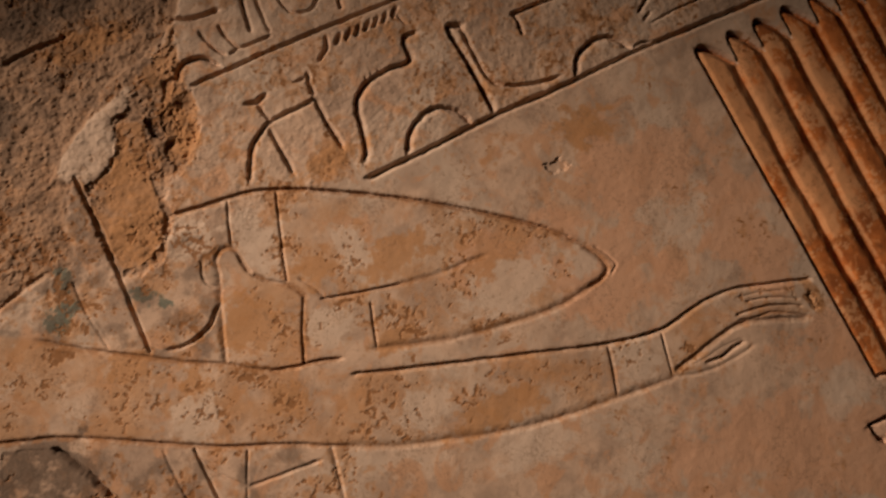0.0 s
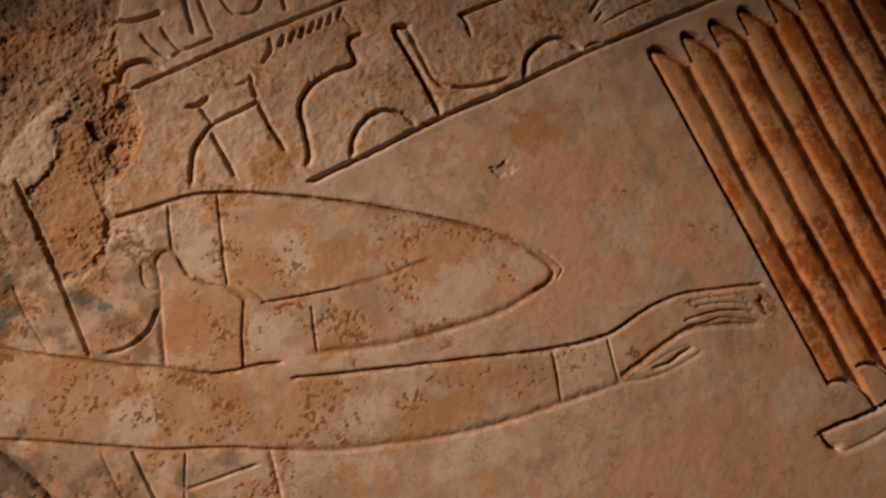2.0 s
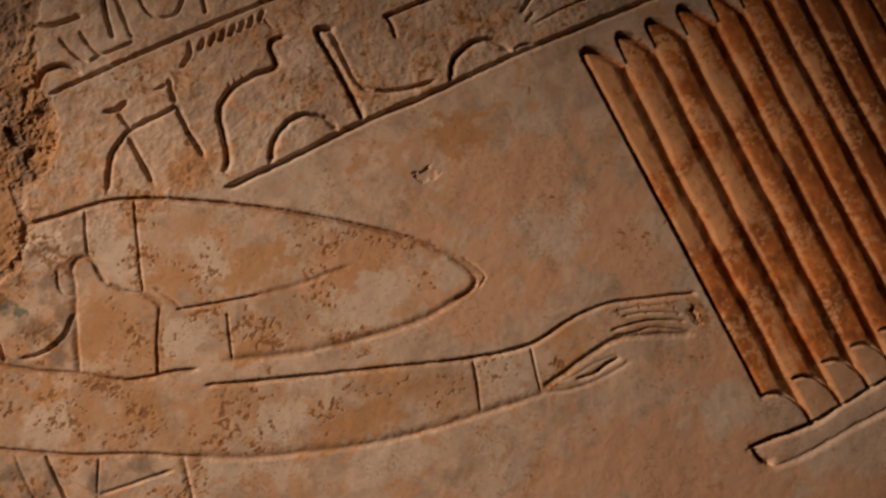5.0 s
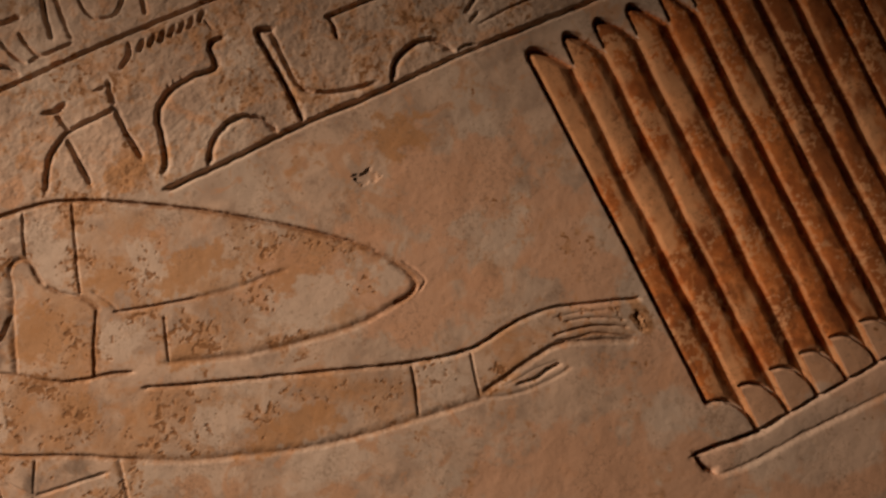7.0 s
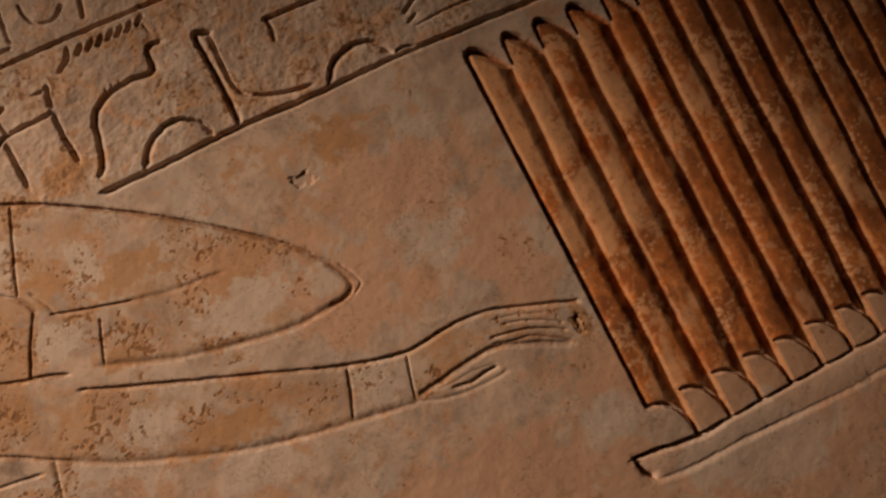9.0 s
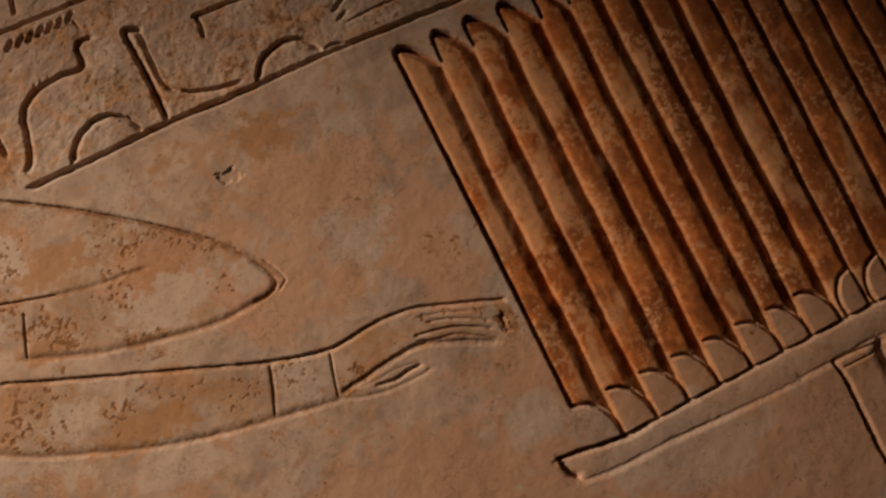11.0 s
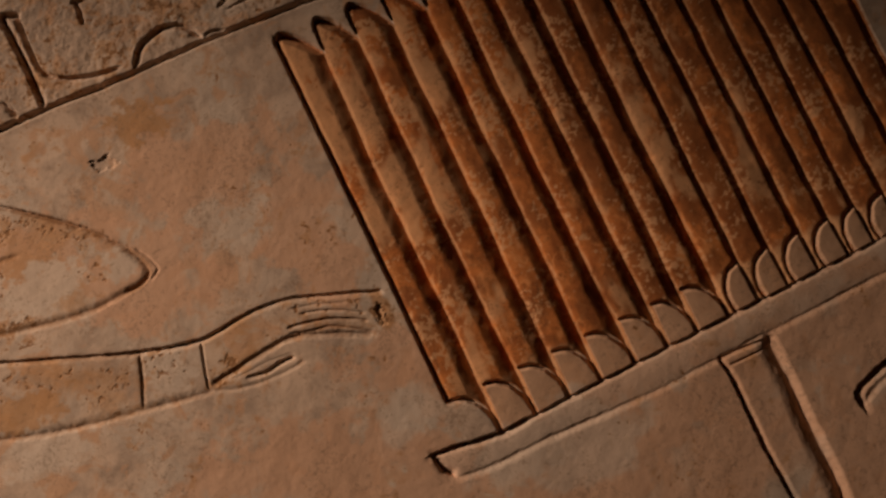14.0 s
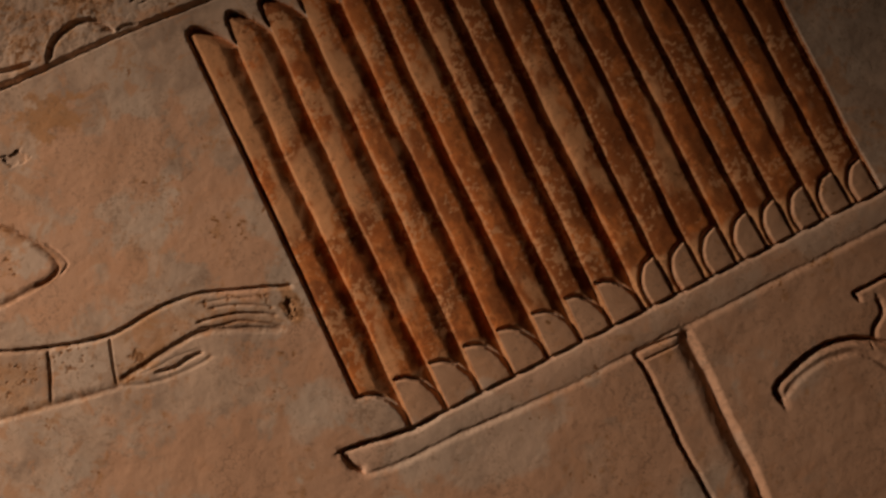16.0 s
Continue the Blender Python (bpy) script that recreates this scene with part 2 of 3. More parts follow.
cut("sign_crook", [(84.8, 1351.4), (84.8, 1356.2)], 1.0, 1.3, 1.3, (2, 3))
cut("sign_crook", [(95.6, 1354.4), (95.6, 1358.2)], 1.0, 1.3, 1.3, (2, 3))
cut("sign_crook", [(90, 1353.5), (89.8, 1356.9)], 1.0, 1.2, 1.2, (2, 3))
cut("sign_comb", [(71.3, 1395.6), (68.1, 1387.9), (59.4, 1381.1)], 2.2, 1.8, 1.6, (2, 2))
cut("sign_comb", [(82.1, 1393.9), (79, 1391.4), (76.3, 1388.7)], 2.2, 2.0, 1.8, (5, 0))
cut("sign_comb", [(90.4, 1393.7), (87.3, 1391.2), (84.6, 1388.5)], 2.2, 2.0, 1.8, (5, 0))
cut("sign_comb", [(98.5, 1394.1), (95.4, 1391.6), (92.7, 1388.9)], 2.2, 2.0, 1.8, (5, 0))
cut("sign_comb", [(106.3, 1394.7), (103.2, 1392.1), (100.4, 1389.4)], 2.2, 2.0, 1.8, (5, 0))
cut("sign_comb", [(113.9, 1394.9), (110.8, 1392.3), (108.1, 1389.6)], 2.2, 2.0, 1.8, (5, 0))
cut("sign_comb", [(121.8, 1395.5), (118.7, 1392.9), (115.9, 1390.1)], 2.2, 2.0, 1.8, (5, 0))
cut("sign_comb", [(130.6, 1396.7), (127.4, 1394.1), (124.6, 1391.4)], 2.2, 2.0, 1.8, (5, 0))
cut("sign_comb", [(128.2, 1391.8), (130.1, 1382.2)], 1.0, 1.4, 1.4, (2, 3))
cut("sign_loaf", [(87.5, 1292.7), (93, 1301.1), (102.2, 1309.3), (113.3, 1313.4), (124.1, 1313), (133.5, 1307.8), (140.2, 1300), (142, 1292.9)], 2.6, 4.4, 1.3, (2, 4))
cut("sign_foot", [(161.1, 1293), (161.1, 1317.9), (159.8, 1342.5), (158.7, 1366.6), (169.4, 1365.5)], 3.4, 4.6, 1.3, (2, 1))
cut("sign_foot", [(169.4, 1365.5), (169.7, 1342.6), (169.6, 1325), (172.6, 1315.3), (180.4, 1307.5), (194.5, 1301.8), (208.1, 1298.7), (222.7, 1297.3)], 1.9, 3.6, 1.2, (1, 3))
cut("sign_hook", [(211.9, 1339), (213, 1349), (212.5, 1356.7)], 2.4, 1.6, 2.0, (2, 1))
cut("sign_hook", [(211.4, 1356.7), (228.2, 1356.6), (251.2, 1356.2), (264.1, 1355.9)], 2.6, 2.8, 1.5, (1, 0))
cut("sign_loaf_upper", [(235.3, 1294.8), (241.7, 1304), (251, 1309.6), (262.8, 1312.1), (274.2, 1309.8), (283, 1302.5), (287.4, 1293.9)], 2.8, 4.6, 1.3, (2, 4))
cut("sign_stroke", [(289.6, 1293), (297.5, 1293.7), (305.8, 1291.1)], 1.1, 2.0, 1.5, (2, 2))
cut("sign_bird", [(308.5, 1317.8), (315.3, 1322.2), (324.8, 1327.5)], 2.2, 2.2, 1.8, (2, 0))
cut("sign_bird", [(308.4, 1309.6), (316, 1313.6)], 1.6, 2.0, 1.5, (2, 2))
cut("sign_bird", [(312.3, 1304.8), (334.2, 1306.9), (359.6, 1306.7), (373.9, 1308.1)], 1.0, 1.6, 1.4, (5, 0))
# signs above the upper line
cut("sign_bar", [(-24.6, 1453), (-14.8, 1447.9), (-3.5, 1445.9), (7.9, 1445.9)], 2.6, 2.4, 1.6, (3, 2))
cut("sign_ripple", [(-10.8, 1434.5), (-8.9, 1427.1), (-5.9, 1419.3), (-1.3, 1412.2)], 1.8, 1.8, 1.6, (2, 2))
cut("sign_ripple", [(4.1, 1433.8), (5.1, 1424.4), (10.2, 1413.3), (21.8, 1412.5), (34.2, 1412.4)], 1.8, 1.7, 1.5, (2, 3))
cut("sign_ripple", [(10.6, 1413.1), (2.7, 1411.4)], 1.4, 1.4, 1.4, (2, 2))
cut("sign_dome", [(-40.4, 1408.8), (-35.7, 1415.5), (-27.9, 1418.5), (-18.9, 1417.4), (-11.8, 1412), (-8.1, 1406.7)], 2.6, 4.4, 1.3, (2, 4))
cut("sign_reed", [(22.8, 1421.6), (24.8, 1436.4), (28.4, 1452)], 2.4, 2.6, 1.3, (2, 0))
cut("sign_reed", [(37.7, 1451), (36.7, 1433.3), (35.7, 1415.6)], 1.6, 2.6, 1.0, (0, 2))
cut("sign_basket", [(80, 1427.6), (73.9, 1421.4), (67.8, 1419.2), (57.9, 1422.4), (53.3, 1430.1), (52.1, 1439.2)], 1.6, 1.8, 1.4, (0, 0))
cut("sign_post", [(91.7, 1412), (94, 1424.7)], 2.0, 2.2, 1.8, (2, 0))
# the carved figure: sleeve, bent arm, outstretched arm, collar
cut("carved_figure", [(-85, 1320.6), (-64.6, 1317.7), (-44.4, 1315.4), (-24.7, 1311.6), (-6.1, 1304.7), (15.3, 1293.8), (43.5, 1277.4)], 2.0, 3.6, 1.3, (1, 0), 0.7)
cut("carved_figure", [(29.4, 1285.9), (71.8, 1260), (99.6, 1240.4), (127.4, 1219.8), (154.8, 1197.2)], 2.0, 2.8, 1.8, (6, 0), 0.85)
cut("carved_figure", [(148.2, 1203.3), (163, 1189.1), (174.5, 1176), (183.6, 1161.1), (187.3, 1149.2), (180.4, 1142.1), (164.5, 1140.4)], 1.7, 5.5, 1.5, (6, 6), 0.8)
cut("carved_figure", [(184.6, 1166.8), (191, 1156), (193.4, 1147.2), (186.5, 1142)], 0.8, 1.6, 1.6, (3, 3))
cut("carved_figure", [(175.4, 1142.1), (144.2, 1139.6), (120.7, 1141.4), (89.8, 1146.6), (56.2, 1154.3), (24.8, 1164.7), (0.3, 1174.3)], 0.75, 5.0, 4.0, (4, 10), 0.6)
cut("carved_figure", [(-44.1, 1314.3), (-49.8, 1299.9), (-55.1, 1283.7)], 1.3, 1.3, 1.3, (1, 2))
cut("carved_figure", [(-55.1, 1283.7), (-53.2, 1272.9), (-51.5, 1257)], 1.0, 1.3, 1.3, (1, 2))
cut("carved_figure", [(-51.5, 1257), (-41.5, 1247.2), (-31.5, 1239.2), (-24.6, 1226.9)], 1.1, 2.0, 2.8, (2, 2), 0.9)
cut("carved_figure", [(-11.1, 1305.2), (-18, 1284.8), (-25.8, 1261.5), (-31.7, 1242.4)], 1.4, 1.4, 1.3, (1, 2))
cut("carved_figure", [(-23.1, 1240.5), (-16.6, 1230.1), (-13, 1221.2)], 0.9, 2.0, 2.6, (2, 2))
cut("carved_figure", [(-14.9, 1220.8), (12.3, 1212.8), (42.7, 1204.7)], 1.5, 2.0, 1.3, (1, 5), 0.6)
cut("carved_figure", [(36.1, 1206.1), (69.8, 1199.8), (106.9, 1196.6)], 0.55, 3.0, 4.0, (4, 8), 0.75)
cut("carved_figure", [(14.9, 1203.4), (9.5, 1187.6), (4.3, 1170.6)], 1.1, 1.2, 1.2, (2, 2))
cut("carved_figure", [(-57.8, 1282.0), (-63.5, 1282.4), (-69.4, 1276.5), (-71.3, 1266.4), (-80.1, 1244.4), (-92.1, 1209.7)], 1.2, 5.0, 1.3, (2, 2), 0.35)
cut("carved_figure", [(-63.5, 1282.4), (-57.8, 1282.0), (-54.3, 1276.7), (-53.9, 1268.1), (-52.3, 1259.4)], 1.2, 2.2, 1.8, (3, 3), 0.6)
cut("carved_figure", [(-26.4, 1226.9), (-35.9, 1208.5), (-45.4, 1184.7)], 1.4, 1.6, 1.5, (1, 2), 0.9)
cut("carved_figure", [(-197.1, 1279.9), (-171, 1259.6), (-137.3, 1237), (-112.5, 1220.1), (-92.9, 1208.9), (-77.3, 1197.4), (-60.7, 1187.7)], 1.0, 3.0, 1.8, (9, 2), 0.85)
cut("carved_figure", [(-68.4, 1191.2), (-52.8, 1186.3), (-37.3, 1182.8), (-20.1, 1176.7)], 1.8, 2.4, 1.5, (2, 5), 0.9)
cut("carved_figure", [(-18.2, 1163.4), (9.8, 1152.6), (48.2, 1138.4), (87.6, 1123.9), (127.9, 1109), (159.1, 1097.9)], 2.0, 3.4, 1.2, (2, 0), 0.7)
cut("carved_figure", [(152.8, 1100.2), (183.5, 1091.8), (204.6, 1088.3), (223.8, 1090.2), (245.8, 1091.8), (270.9, 1089.1), (302.9, 1078.4), (332.1, 1067.6)], 2.2, 4.2, 1.2, (0, 2))
cut("carved_figure", [(197, 1051.5), (173.2, 1054.8), (148.1, 1059.3), (105.4, 1066.4), (63.2, 1076.7), (24.1, 1090.6), (-13.5, 1105.1), (-45, 1121.3)], 1.0, 6.0, 3.4, (3, 4), 0.45)
cut("carved_figure", [(-41.5, 1119.5), (-81.9, 1142.1), (-115.9, 1158.4), (-147.7, 1177.3), (-178.7, 1196.5), (-209.6, 1214.1), (-241.7, 1226.9), (-260.6, 1234.5)], 1.2, 2.2, 2.2, (2, 4), 0.8)
cut("carved_figure", [(158.7, 1096.3), (154.3, 1080.8), (147.9, 1060.8)], 1.1, 1.4, 2.2, (1, 1), 0.7)
cut("carved_figure", [(201.3, 1086.1), (197.9, 1071.7), (193.9, 1052.6)], 1.2, 1.2, 1.2, (1, 2))
cut("carved_figure", [(267.6, 1082.1), (277.8, 1079.7), (289.8, 1076.3), (305.2, 1070.1)], 0.5, 1.3, 1.3, (3, 4))
cut("carved_figure", [(273.7, 1075.7), (287.8, 1071.9), (301, 1066.1), (315.3, 1057.7)], 0.8, 1.4, 1.3, (3, 2))
cut("carved_figure", [(262.1, 1070.3), (276.9, 1067.9), (291, 1064.1), (304.2, 1058.3), (314.7, 1051.6)], 1.3, 1.7, 1.3, (2, 2), 0.5)
cut("carved_figure", [(261.4, 1065.7), (278.2, 1061), (289.1, 1059.1), (301.4, 1052.4), (315.3, 1043.2)], 0.9, 1.5, 1.4, (4, 2), 0.6)
cut("carved_figure", [(314.8, 1042.1), (284.8, 1055.7), (261.3, 1063.5), (233.3, 1061.3), (214.1, 1058.3), (197.4, 1055.9)], 1.2, 3.4, 4.2, (2, 3), 0.5)
cut("carved_figure", [(222.7, 1049.8), (236.2, 1048), (248.3, 1049.9), (257, 1049.4)], 2.4, 2.6, 2.0, (5, 3))
cut("carved_figure", [(203.8, 1055.1), (222.8, 1052.9), (239, 1054.2), (258.2, 1051.9)], 0.3, 1.6, 2.0, (4, 3))
cut("carved_figure", [(262.6, 1044), (251.8, 1042.9), (233.8, 1042.8), (217, 1045), (193.8, 1052.7)], 0.55, 3.0, 2.6, (2, 6))
cut("carved_figure", [(-130.8, 1372.5), (-130.8, 1353.6), (-130.9, 1320.9), (-132.4, 1280.4), (-134.3, 1238.5)], 2.4, 2.0, 2.0, (3, 2))
cut("carved_figure", [(-160.3, 1304.9), (-160.7, 1283.7), (-157.3, 1253.1)], 1.0, 1.3, 1.3, (3, 3))
cut("carved_figure", [(-80.1, 1248.1), (-90.3, 1238.3), (-102.5, 1233.2), (-114.2, 1232.6), (-123.8, 1234.9)], 2.2, 3.2, 1.3, (2, 4))
cut("carved_figure", [(-234.3, 1299.4), (-207.8, 1309.2), (-190.1, 1315.2), (-170.9, 1318.6)], 1.8, 2.4, 1.6, (0, 4))
cut("carved_figure", [(-78.5, 1281.2), (-82.2, 1270.2), (-81, 1264.4), (-74.9, 1259.6)], 1.2, 1.6, 1.6, (2, 2))
cut("carved_figure", [(-212.3, 1207.7), (-204.1, 1191.1), (-193.3, 1162.7), (-183.4, 1141)], 4.2, 4.6, 1.8, (2, 0))
cut("carved_figure", [(-134.8, 1166.7), (-134.8, 1147.8), (-134.2, 1122.5)], 1.9, 1.6, 1.6, (1, 0))
cut("carved_figure", [(-153.4, 1175.3), (-153.4, 1155.7), (-151.9, 1132.1)], 0.9, 1.2, 1.2, (2, 0))
cut("carved_figure", [(-135.8, 1162.6), (-126.7, 1143.5), (-113.4, 1127.1)], 1.0, 1.3, 1.3, (2, 2))
cut("carved_figure", [(-103.9, 1150.4), (-120.2, 1114.9)], 1.0, 1.2, 1.2, (2, 0))
cut("carved_figure", [(-113.9, 1126.9), (-94.5, 1124.1), (-63.6, 1120)], 1.0, 1.3, 2.6, (2, 3))
cut("carved_figure", [(-52.9, 1125.5), (-56.6, 1106), (-61.8, 1081)], 1.1, 4.0, 1.2, (1, 0))
cut("carved_figure", [(-142.9, 1466.7), (-134.4, 1468.3), (-117.7, 1470.1), (-97.6, 1469.7)], 4.6, 5.0, 2.0, (2, 2))
# the bowl and the vessels beside the stand
cut("sign_bowl", [(612.1, 849.8), (612.4, 861.6), (627.4, 867.6), (649, 873.3), (666.8, 873), (682.1, 868.2), (697.8, 857.2), (710.2, 836.9)], 2.8, 6.0, 1.3, (2, 0))
cut("sign_bowl", [(614.5, 851.2), (633.5, 860.5), (656.9, 862.8), (677, 858.4), (690, 842.6), (695.6, 826.4)], 0.7, 2.5, 5.0, (3, 0))
cut("sign_vessel", [(694.9, 890.6), (693.9, 897.2), (702.1, 897.5), (719.5, 897.9), (742.7, 897.1)], 2.4, 2.6, 1.4, (2, 0))
cut("sign_vessel", [(688.7, 858.7), (694.3, 869.1), (705, 877.3), (706.6, 887.1)], 2.2, 3.6, 1.3, (2, 3))
# table stand
cut("table_stand", [(537.4, 796.8), (537.4, 814.1), (534.9, 857), (535.4, 902.5), (533.1, 922.9)], 3.2, 4.5, 1.4, (0, 1))
cut("table_stand", [(533.1, 922.9), (549.9, 923.1), (574.2, 921.1)], 1.8, 2.6, 1.3, (1, 1))
cut("table_stand", [(537.7, 916.1), (553.5, 915.9), (570.3, 916)], 1.0, 1.2, 1.2, (3, 2))
cut("table_stand", [(572.8, 922.7), (572.5, 915.8), (573, 888.5), (572.2, 863.3), (572.1, 840.5), (572.2, 815.7), (570.8, 798.5), (570.1, 780.3)], 3.0, 13.0, 6.0, (2, 0))

# the offering loaves stand side by side on the table, every one a shallow recess with a rounded face
TABLE_RISE = 0.033


def table_top(u):
    return 941.5 + max(0.0, u - 370) * TABLE_RISE + max(0.0, 370 - u) * 0.09


LOAVES = 16
edge_low = [342.5, 370.4, 397.9, 425.3, 450.6, 478.1, 504.8, 529.0, 554.8, 578.6, 603.7, 629.0, 653.4, 675.8, 699.2, 722.6, 746.0]
edge_high = [335.4, 366.1, 393.8, 422.3, 449.8, 474.7, 501.4, 527.5, 554.0, 578.3, 603.7, 629.2, 652.3, 674.5, 698.5, 722.0, 746.0]
TOP = 1270.0


def edges(k, v):
    """The line between two loaves at many heights."""
    if k == 0:
        return 343.4 - 7.6 * np.clip((v - 977.0) / 292.0, 0, None) ** 1.2
    share = np.clip((v - 945.0) / 205.0, None, 1.1)
    return edge_low[k] + (edge_high[k] - edge_low[k]) * share + 0.5 * np.sin(v / 41.0 + 1.9 * k) + 0.3 * np.sin(v / 13.0 + 4.1 * k)


def edge(k, v):
    return float(edges(k, v))


JOIN = TOP - 25.0
ridge = np.zeros((NA, NB))
for k in range(LOAVES):
    low = np.concatenate([np.linspace(table_top(edge_low[k]) + 0.5, JOIN, 90), np.linspace(JOIN + 2, TOP - 2, 10)])
    high = np.linspace(JOIN, table_top(edge_low[k + 1]) + 0.5, 90)
    x0 = edge(k, TOP)
    wide = edge(k + 1, JOIN) - x0
    crown = [(x0 + 1.2, TOP - 1.5), (x0 + 0.16 * wide, TOP + 2.0), (x0 + 0.45 * wide, TOP - 3.0), (x0 + 0.75 * wide, TOP - 13.0), (x0 + wide, JOIN)]
    shape = [*zip(edges(k, low), low), *smooth_line(crown), *zip(edges(k + 1, high), high)]
    box, hit = area(f"loaf_{k}", shape, "loaf_paint", smooth=False)
    u, v = gu[box] + 1.5 * (layers(gu[box], gv[box], 11, 320 + k, 3, 0.5) - 0.5), gv[box]
    left, right = u - edges(k, v), edges(k + 1, v) - u
    across = np.clip(left / (left + right), 0, 1)
    drop, bend, turn = (5.8, 0.57, 1.2) if k < 8 else (3.8, 0.70, 1.2)
    body = -0.35 - (1.7 if k else 0.8) * np.clip(1 - across / 0.34, 0, 1) ** 1.6 - drop * np.clip((across - bend) / (1 - bend), 0, 1) ** turn
    start = np.where((v > JOIN) | (k == 0), 0.0, 0.4 - (5.8 if k <= 8 else 3.8))
    body = start + (body - start) * ease(left, -0.5, 0.5)
    carved[box] = np.where(hit, np.minimum(carved[box], body * (0.85 + 0.15 * uneven[box])), carved[box])
    nicked = ease(layers(u, gv[box], 6.0, 300 + k, 3, 0.6), 0.45, 0.65) * np.clip(1 - left / 2.6, 0, 1)
    carved[box] = np.where(hit & (left > 0.3), carved[box] - 1.3 * nicked, carved[box])
    ridge[box] = np.where(hit, np.clip(1 - across / 0.085, 0, 1), ridge[box])
    cut("loaf", crown, 4.4, 9.5, 1.5, (4, 6))
    if k:
        cut("loaf", [(edge(k, v), v) for v in np.linspace(JOIN, TOP - 1, 4)], 2.0, 3.6, 1.3, (2, 3))
cut("loaf", [(edge(0, v), v) for v in np.linspace(977, TOP - 1, 9)], 3.6, 5.5, 1.6, (0, 3))

# pale lobes at the foot of the loaves; they turn round in the middle of the row
for k in range(-1, LOAVES - 1):
    x0, x1 = (edge(k + 1, 950), edge(k + 2, 950)) if k >= 0 else (edge(0, 950), edge(1, 950))
    z0, z1 = table_top(x0), table_top(x1)
    tall, wide = 35.0 - 0.45 * k, x1 - x0
    if k < 7:
        arc = [(x0 + wide * (1.0 - 0.02 * 1), z1 + 0.5), (x0 + wide * 0.94, z1 + tall * 0.34), (x0 + wide * 0.74, z1 + tall * 0.68), (x0 + wide * 0.42, z1 + tall * 0.9), (x0 + wide * 0.04, z1 + tall * 0.97)]
    else:
        arc = [(x1 - wide * 0.12, z1 + tall * 0.98), (x0 + wide * 0.50, z1 + tall * 0.86), (x0 + wide * 0.26, z1 + tall * 0.60), (x0 + wide * 0.18, z1 + tall * 0.3), (x0 + wide * 0.24, z0)]
    corner = [(x0 + 0.8, z0)] if k < 7 else [(x1 - 1.5, z1)]
    if k < 0:
        box, hit = area("", [*smooth_line(arc), (x0 - 3, z1 + tall * 0.97), (x0 - 3, z0)], "dressed_stone", smooth=False)
        carved[box] = np.where(hit, 0, carved[box])
    else:
        box, hit = area(f"lobe_{k}", [*smooth_line(arc), *corner], "dressed_stone", smooth=False)
        across = (gu[box] - x0) / wide
        carved[box] = np.where(hit, -0.4 - 2.4 * np.abs(across - 0.45) ** 2, carved[box])
    cut("lobe", arc, *((3.6, 2.6, 3.0) if k < 7 else (3.2, 4.8, 1.4)), (0, 2))
    if k >= 7:
        cut("lobe", [(x1 - 1.0, z1 + tall * 0.9), (x1 - 0.2, z1)], 2.6, 3.0, 1.5, (2, 0))

# table top: a long rounded bar with a lip at its end
upper = [(317.5, 947.0), (330.0, 946.0), (350.0, 943.5)] + [(u, table_top(u)) for u in range(370, 850, 20)]
lower = [(u, 921.5 + max(0.0, u - 480) * 0.036) for u in range(840, 470, -20)] + [(435.7, 922.3), (414.2, 922.7), (392.8, 923.2), (375.4, 922.7), (358, 922.2), (343.4, 923), (329.4, 925.1), (321.7, 932), (318.5, 941)]
box, hit = area("table_top", upper + lower, "dressed_stone", smooth=False)
rise = np.clip((gv[box] - 921.5 - np.clip(gu[box] - 480, 0, None) * 0.036) / 21.0, 0, 1)
carved[box] = np.where(hit, np.minimum(carved[box], -0.1 - 0.9 * (1 - rise) ** 2 - 0.9 * rise**4), carved[box])
cut("table", upper[:5], 3.8, 6.0, 1.5, (5, 2))
cut("table", upper[3:], 2.5, 5.5, 1.2, (2, 0))
cut("table", lower[::-1], 1.0, 4.0, 4.6, (9, 0))
cut("table", [(327.5, 926.5), (322.5, 932), (320.2, 937), (318.4, 943.5)], 4.2, 9.0, 1.4, (4, 2))
area("table_stand", [(533.1, 922.9), (574.6, 922.7), (577.9, 918.6), (580.6, 890.6), (581.6, 862.8), (581.9, 835.6), (580.9, 794.4), (580, 775.8), (537.4, 796.8), (537.4, 814.1), (534.9, 857), (535.4, 902.5)], "dressed_stone", smooth=False)

# losses: the broken patch lies deeper and is rough all over
broken = owner == "broken_patch"


def spread(mask, count):
    m = mask.astype(float)
    for _ in range(count):
        m[1:-1, 1:-1] = (m[1:-1, 1:-1] + m[:-2, 1:-1] + m[2:, 1:-1] + m[1:-1, :-2] + m[1:-1, 2:]) / 5
    return m


def patch(spots, ragged=0.9, size=7.0, seed=90):
    """Ragged blotches: centre and half sizes in millimetres."""
    out = np.zeros((NA, NB))
    torn = (layers(gu, gv, size, seed, 5, 0.65) - 0.5) * ragged * 2
    for u, v, ru, rv in spots:
        out = np.maximum(out, ease(-np.hypot((gu - u) / ru, (gv - v) / rv) + torn, -1.15, -0.75))
    return out


figure = owner == "carved_figure"
limb = surface == "ochre_stone"
loaf = np.array([s.startswith("loaf") for s in owner.ravel().tolist()]).reshape(NA, NB)
lobe = np.array([s.startswith("lobe") for s in owner.ravel().tolist()]).reshape(NA, NB)
surface[~loaf] = "dressed_stone"
rim_share = spread(broken, 90)
loss = ease(rim_share + (layers(gu, gv, 15, 30, 6, 0.7) - 0.5) * 1.3 * ease(rim_share, 0.05, 0.3), 0.28, 0.78)
